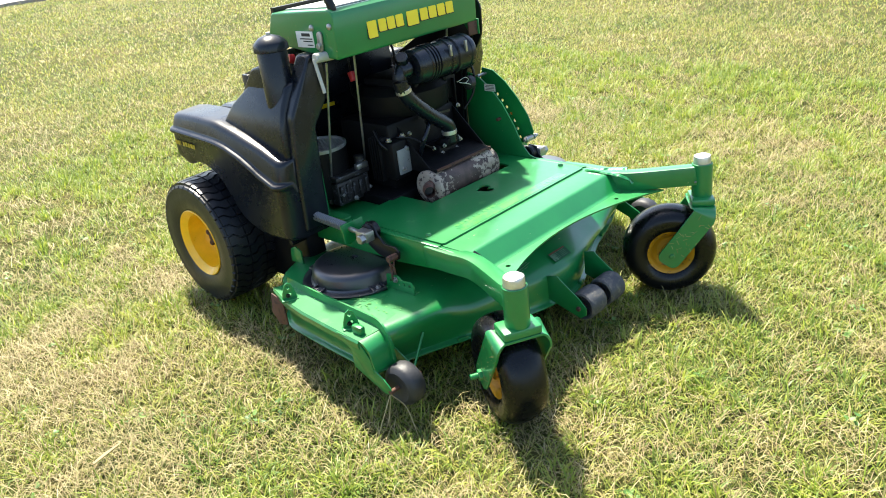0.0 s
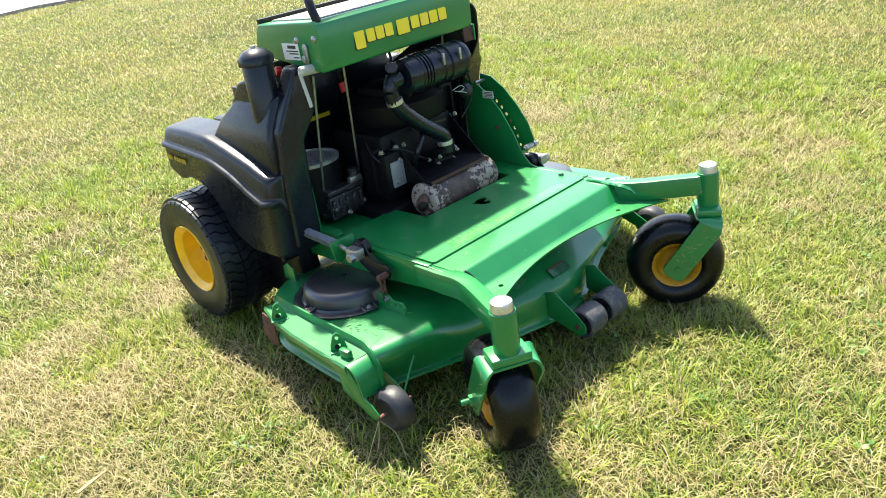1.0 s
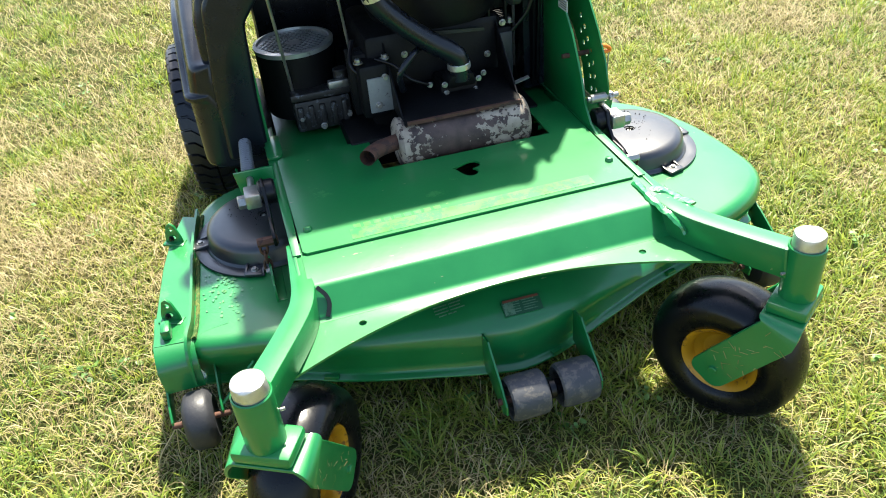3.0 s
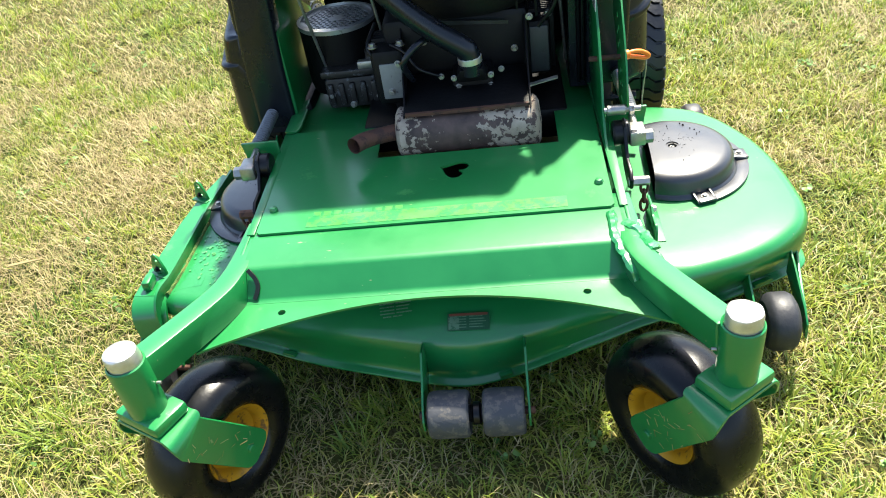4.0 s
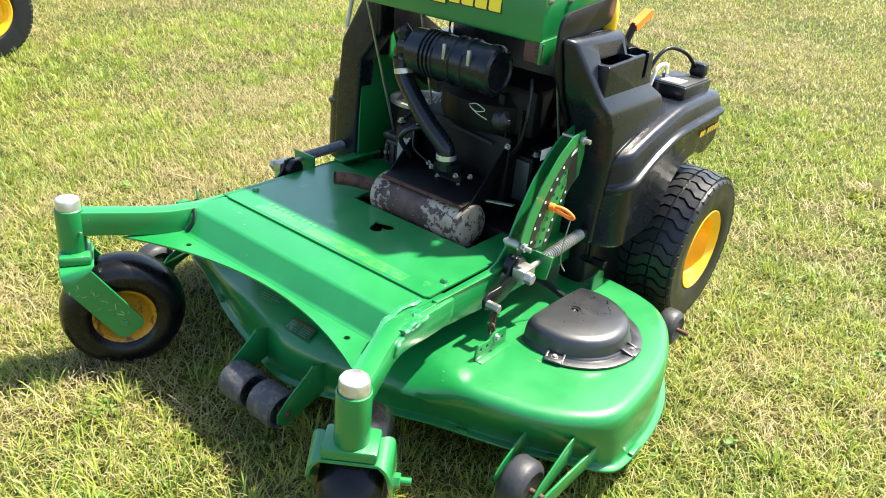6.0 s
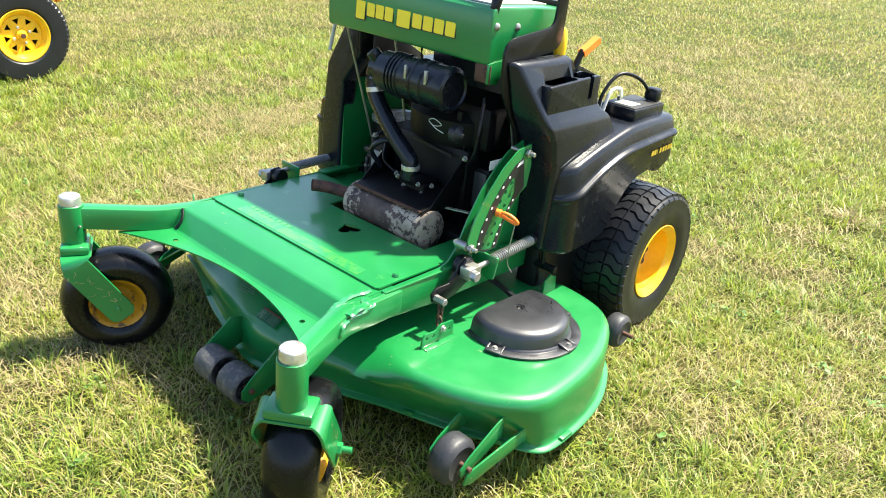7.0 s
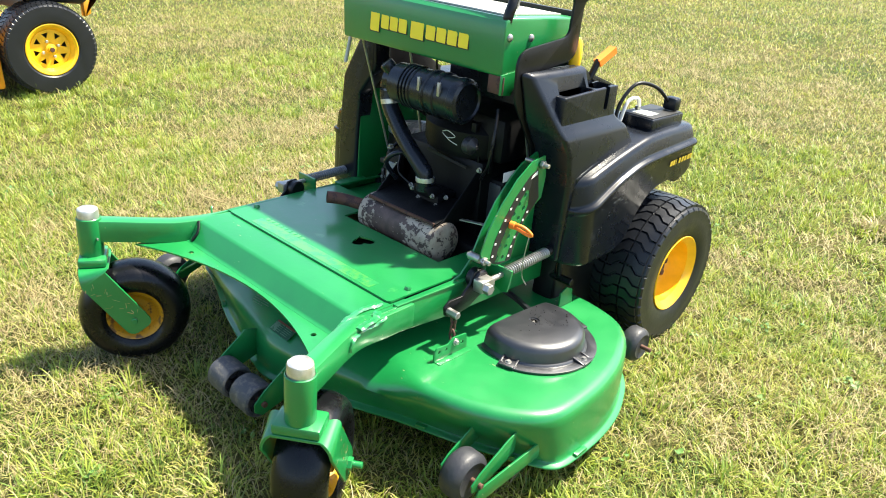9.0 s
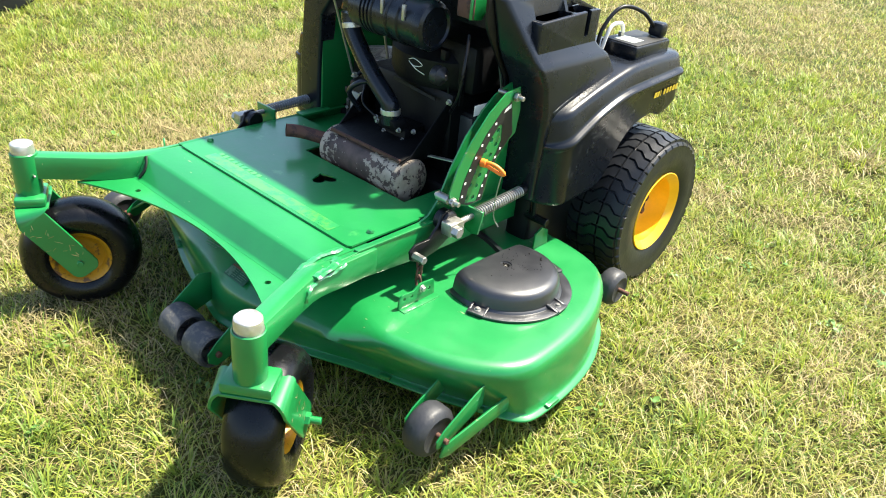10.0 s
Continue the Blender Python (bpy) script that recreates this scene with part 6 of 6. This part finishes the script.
part("shield_edge", sweep([(-0.068, 0.704, 0.555), (0.08, 0.702, 0.556), (0.223, 0.704, 0.555)], [(-0.004, -0.004), (0.004, -0.004), (0.004, 0.004), (-0.004, 0.004)]), RUST, muf, "rusty edge of the heat shield")
part("bright_strip", prism([(0.205, 0.795), (0.300, 0.835), (0.300, 0.850), (0.205, 0.808)], 0.548, 0.551, "z", 0.0), CAP, muf)
for x in (-0.072, 0.228):
    part("muffler_stay", prism([(0.700, 0.548), (0.735, 0.560), (0.880, 0.700), (0.900, 0.69), (0.86, 0.545), (0.76, 0.540)], x - 0.002, x + 0.002, "x", 0.0008), ENGINE, muf)

# hydraulic pump with its screened fan on the left
FX, FY, FR = -0.275, 1.108, 0.108
fan = part("cooling_fan", lathe([(0.001, 0.480), (FR - 0.007, 0.480), (FR - 0.002, 0.50), (FR - 0.002, 0.655), (FR - 0.006, 0.655), (FR - 0.014, 0.655)], centre=(FX, FY, 0), segments=48), ENGINE, mower, "black fan drum with a wire screen")
# one perforated sheet: a disc with a grid of holes round a solid hub
perf = []
for i in range(-8, 9):
    for j in range(-8, 9):
        hx, hy = (i + 0.5 * (j % 2)) * 0.0150, j * 0.0130
        if 0.022 < math.hypot(hx, hy) < FR - 0.017:
            perf.append(ring(FX + hx, FY + hy, 0.0064, 6))
part("fan_screen", prism(ring(FX, FY, FR - 0.008, 48), 0.660, 0.663, "z", 0.0, holes=perf), SCREEN, fan, "perforated metal fan screen")
part("screen_rim", lathe([(FR - 0.012, 0.655), (FR, 0.655), (FR + 0.001, 0.667), (FR - 0.010, 0.670)], centre=(FX, FY, 0), segments=48, closed=True), SCREEN, fan)
pump = part("hydraulic_pump", box(-0.316, -0.160, 0.975, 1.030, 0.455, 0.545, 0.012), PUMP, mower, "grimy cast metal hydraulic pump")
part("pump_top", box(-0.320, -0.158, 0.968, 1.02, 0.548, 0.568, 0.005), PUMP, pump)
for i in range(5):
    part("pump_rib", box(-0.308 + i * 0.030, -0.293 + i * 0.030, 0.966, 0.980, 0.470, 0.532, 0.004), PUMP, pump)
for p in ((-0.300, 0.972, 0.50), (-0.245, 0.966, 0.470), (-0.172, 0.970, 0.490)):
    bolt(pump, p, (0, -1, 0), 0.0062, 0.010)
part("pump_arm", box(-0.215, -0.160, 0.968, 0.990, 0.566, 0.588, 0.004), STEEL, pump)
part("pump_fitting", rod((-0.175, 1.00, 0.566), (-0.175, 1.00, 0.610), 0.020), PUMP, pump)
# control rods
for a, c in (((-0.301, 1.04, 0.462), (-0.335, 0.880, 0.990)), ((-0.128, 1.03, 0.515), (-0.170, 0.935, 1.000)), ((0.335, 1.05, 0.50), (0.300, 0.93, 1.0))):
    part("control_rod", rod(a, c, 0.0042, 8), STEEL, mower, "thin steel control rod")
part("rod_end", rod((-0.301, 1.045, 0.455), (-0.301, 1.03, 0.475), 0.010), STEEL, mower)
# caution strips on the wall behind the engine
part("caution_strip", box(-0.100, 0.010, 1.334, 1.3395, 0.722, 0.738, 0.001), DECAL, mower, "yellow caution strip")
part("caution_strip", box(-0.145, -0.118, 1.334, 1.3395, 0.722, 0.738, 0.001), DECAL, mower, "yellow caution strip")
# labels inside the right guard
lab = part("guard_label", box(0.3875, 0.3885, 0.795, 0.850, 0.720, 0.748, 0.0), WHITE, mower, "white instruction label inside the guard")
b = bmesh.new()
for i in range(4):
    box(0.3868, 0.3875, 0.80, 0.845 - 0.006 * (i % 2), 0.7245 + i * 0.0058, 0.7265 + i * 0.0058, 0.0, bm=b)
part("label_bars", b, INK_AND_HOLLOW, lab)
# wiring and fittings in the bay
part("red_plug", rod((-0.123, 1.03, 0.905), (-0.123, 1.02, 0.872), 0.013), RED, engine, "small red plastic plug")
for pts, r in (([(-0.125, 1.03, 0.99), (-0.123, 1.03, 0.91), (-0.08, 1.09, 0.80), (-0.02, 1.05, 0.74)], 0.004),
               ([(0.29, 0.86, 0.90), (0.31, 0.83, 0.82), (0.30, 0.83, 0.74), (0.26, 0.85, 0.68)], 0.005),
               ([(-0.14, 0.93, 0.70), (-0.16, 0.88, 0.66), (-0.13, 0.86, 0.62), (-0.09, 0.87, 0.58)], 0.006),
               ([(0.02, 0.80, 0.60), (-0.03, 0.79, 0.63), (-0.06, 0.82, 0.66), (-0.10, 0.86, 0.67)], 0.004)):
    part("bay_cable", sweep(smooth_path(pts, 5), r), BLACK_STEEL, engine)
part("governor_arm", prism([(0.02, 0.705), (0.19, 0.690), (0.19, 0.698), (0.02, 0.716)], 0.86, 0.863, "y", 0.0), CAST, engine)
for k in range(4):
    part("shroud_lug", box(0.035 + k * 0.05, 0.055 + k * 0.05, 0.870, 0.892, 0.805, 0.835, 0.004), ENGINE, engine)
for p in ((-0.02, 0.878, 0.66), (0.20, 0.878, 0.62), (0.02, 0.878, 0.50), (0.24, 0.865, 0.70), (-0.11, 0.83, 0.56), (-0.085, 0.832, 0.63)):
    bolt(engine, p, (0, -1, 0), 0.006, 0.009)

# ---- the other mower behind, only its rear corner in view ----
other = thing("zero_turn_mower", "orange-yellow riding mower with a wide turf tyre behind", "mower", pose(-3.64, 1.105, -0.012) @ Matrix.Scale(0.97, 4))


def vented_wheel():
    cz = 0.312
    R, half = 0.300, 0.125
    b = treaded_tyre(R, 0.168, half, (-half, 0, cz), 56, 0.007)
    tyre = part("drive_tyre", b, RUBBER, other, "wide black turf tyre", smooth=30)
    holes = []
    for k in range(8):
        a = math.tau * k / 8 + 0.2
        holes.append([(math.cos(a + d) * r, cz + math.sin(a + d) * r) for d, r in ((0.0, 0.070), (-0.20, 0.109), (0.20, 0.109))])
    disc = prism([(math.cos(math.tau * k / 40) * 0.128, cz + math.sin(math.tau * k / 40) * 0.128) for k in range(40)], -0.052, -0.046, "x", 0.0, holes=holes)
    rim = part("wheel_rim", disc, YELLOW, tyre, "bright yellow steel rim with eight vents")
    ringm = lathe([(0.124, -0.10), (0.128, -0.045), (0.140, -0.030), (0.150, -0.014), (0.166, -0.008), (0.172, -0.010), (0.170, -0.020), (0.150, -0.03), (0.135, -0.06), (0.13, -0.10)], "x", (0, 0, cz), 48, closed=True)
    part("rim_barrel", ringm, YELLOW, tyre)
    # black disc added behind the vents to paint their shade
    part("vent_shade_disc", lathe([(0.001, -0.105), (0.125, -0.105), (0.125, -0.100), (0.001, -0.100)], "x", (0, 0, cz), 32), INK_AND_HOLLOW, tyre)
    part("wheel_hub", lathe([(0.036, -0.048), (0.034, -0.036), (0.022, -0.032), (0.020, -0.015), (0.001, -0.013)], "x", (0, 0, cz), 24), YELLOW, tyre)
    part("hub_nut", hexagon((-0.03, 0, cz), (-0.004, 0, cz), 0.017), RUST, tyre)
    for k in range(4):
        a = math.tau * k / 4 + 0.35
        p = Vector((-0.046, math.cos(a) * 0.055, cz + math.sin(a) * 0.055))
        part("wheel_nut", hexagon(p, p + Vector((0.014, 0, 0)), 0.010), CAP, tyre)


vented_wheel()
part("rear_frame", box(-0.95, -0.27, -1.05, 0.30, 0.30, 0.42, 0.015), MACHINE_ORANGE, other, "orange-yellow steel rear frame")
part("frame_side", prism([(-1.10, 0.30), (-0.36, 0.30), (-0.34, 0.58), (-0.20, 0.70), (0.20, 0.66), (0.33, 0.60), (0.36, 0.64), (0.20, 0.72), (-0.25, 0.76), (-0.42, 0.66), (-1.10, 0.60)], -0.275, -0.245, "x", 0.004), MACHINE_ORANGE, other)
part("low_panel", box(-0.24, -0.06, -1.0, -0.31, 0.08, 0.62, 0.02), MACHINE_ORANGE, other, "orange-yellow lower panel")
part("front_wheel_stub", box(-0.6, -0.3, -1.0, -0.7, 0.0, 0.30, 0.03), VINYL, other)
cover = loft([[(-0.70, -0.20, 0.64), (-0.10, -0.20, 0.64), (-0.10, 0.30, 0.565), (-0.70, 0.30, 0.565)], [(-0.72, -0.22, 0.72), (-0.06, -0.22, 0.72), (-0.06, 0.34, 0.64), (-0.72, 0.34, 0.64)], [(-0.70, -0.20, 0.86), (-0.12, -0.20, 0.86), (-0.12, 0.34, 0.82), (-0.70, 0.34, 0.82)]], bevel=0.05, segments=4)
part("rear_fender", cover, VINYL, other, "rounded black plastic fender")
part("hitch_tab", prism([(0.30, 0.59), (0.40, 0.60), (0.415, 0.64), (0.38, 0.65), (0.36, 0.62), (0.345, 0.50), (0.30, 0.48)], -0.20, -0.14, "x", 0.004), MACHINE_ORANGE, other)
part("rear_bumper", rod((-0.85, 0.335, 0.27), (-0.16, 0.335, 0.27), 0.028), VINYL, other)
part("far_tyre", lathe([(0.168, -0.12), (0.24, -0.125), (0.30, -0.10), (0.306, 0.0), (0.30, 0.10), (0.24, 0.125), (0.168, 0.12)], "x", (-1.05, 0, 0.306), 40, closed=True), RUBBER, other)

# ---- far gravel drive ----
GRAVEL = material("gravel", (0.30, 0.27, 0.25), 0.9, bump=0.8, bump_scale=30, second=(0.22, 0.20, 0.18), spots=0.25, spot_scale=3)
edge_far = [(-12 + k * 1.5, 13.5 - 0.35 * math.sin(k * 1.7) - (0.5 if k > 10 else 0.0) * (k - 10) * 0.3) for k in range(22)]
drive = prism(edge_far + [(20, 20), (-12, 22)], -0.02, 0.055, "z", 0.0)
tagged(finish("gravel_drive", drive, GRAVEL), "pale pinkish-grey gravel drive beyond the lawn", "drive", kind="structure")

# ---- small things on the lawn ----
rng = random.Random(4)
tuft = bmesh.new()
for k in range(150):
    a, r, h = rng.uniform(0, math.tau), rng.uniform(0, 0.10), rng.uniform(0.05, 0.16)
    p = Vector((math.cos(a) * r, math.sin(a) * r, 0.005))
    d = Vector((rng.gauss(0, 1), rng.gauss(0, 1), rng.uniform(0.1, 0.9))).normalized() * h
    q = p + d
    s = Vector((-d.y, d.x, 0)).normalized() * 0.0022
    tuft.faces.new([tuft.verts.new(v) for v in (p - s, p + s, (p + q) / 2 + s + Vector((0, 0, 0.012)), q, (p + q) / 2 - s + Vector((0, 0, 0.012)))])
clump = tagged(finish("hay_clump", tuft, STRAW), "small clump of pale dry hay on the lawn", "hay", kind="stuff")
clump.matrix_world = pose(0.85, 3.15, 0)
for name, x, y, ang, length in (("straw_stalk", -1.365, 0.894, 18, 0.105),):
    b = prism([(-length / 2, -0.006), (length / 2, -0.002), (length / 2, 0.004), (0, 0.009), (-length / 2, 0.005)], 0.035, 0.038, "z", 0.0)
    ob = tagged(finish(name, b, STRAW), "bleached flat stalk lying on the grass", "stalk", "stalks on the lawn")
    ob.matrix_world = pose(x, y, 0.006, 0, 4, ang)
# long stems caught in the bracket of the left gauge wheel
for foot, bow in (((-0.722, 0.245, 0.012), (-0.705, 0.300, 0.085)), ((-0.812, 0.332, 0.012), (-0.785, 0.320, 0.080)), ((-0.757, 0.352, 0.012), (-0.750, 0.330, 0.070))):
    stem = sweep(smooth_path([(-0.736, 0.326, 0.142), bow, foot], 5), [(0.0014 * math.cos(k * 1.5708), 0.0014 * math.sin(k * 1.5708)) for k in range(4)])
    ob = tagged(finish("straw_stalk", stem, STRAW), "long dry stalk caught on the gauge wheel bracket", "stalk", "stalks on the gauge wheel")
    ob.matrix_world = NOSE
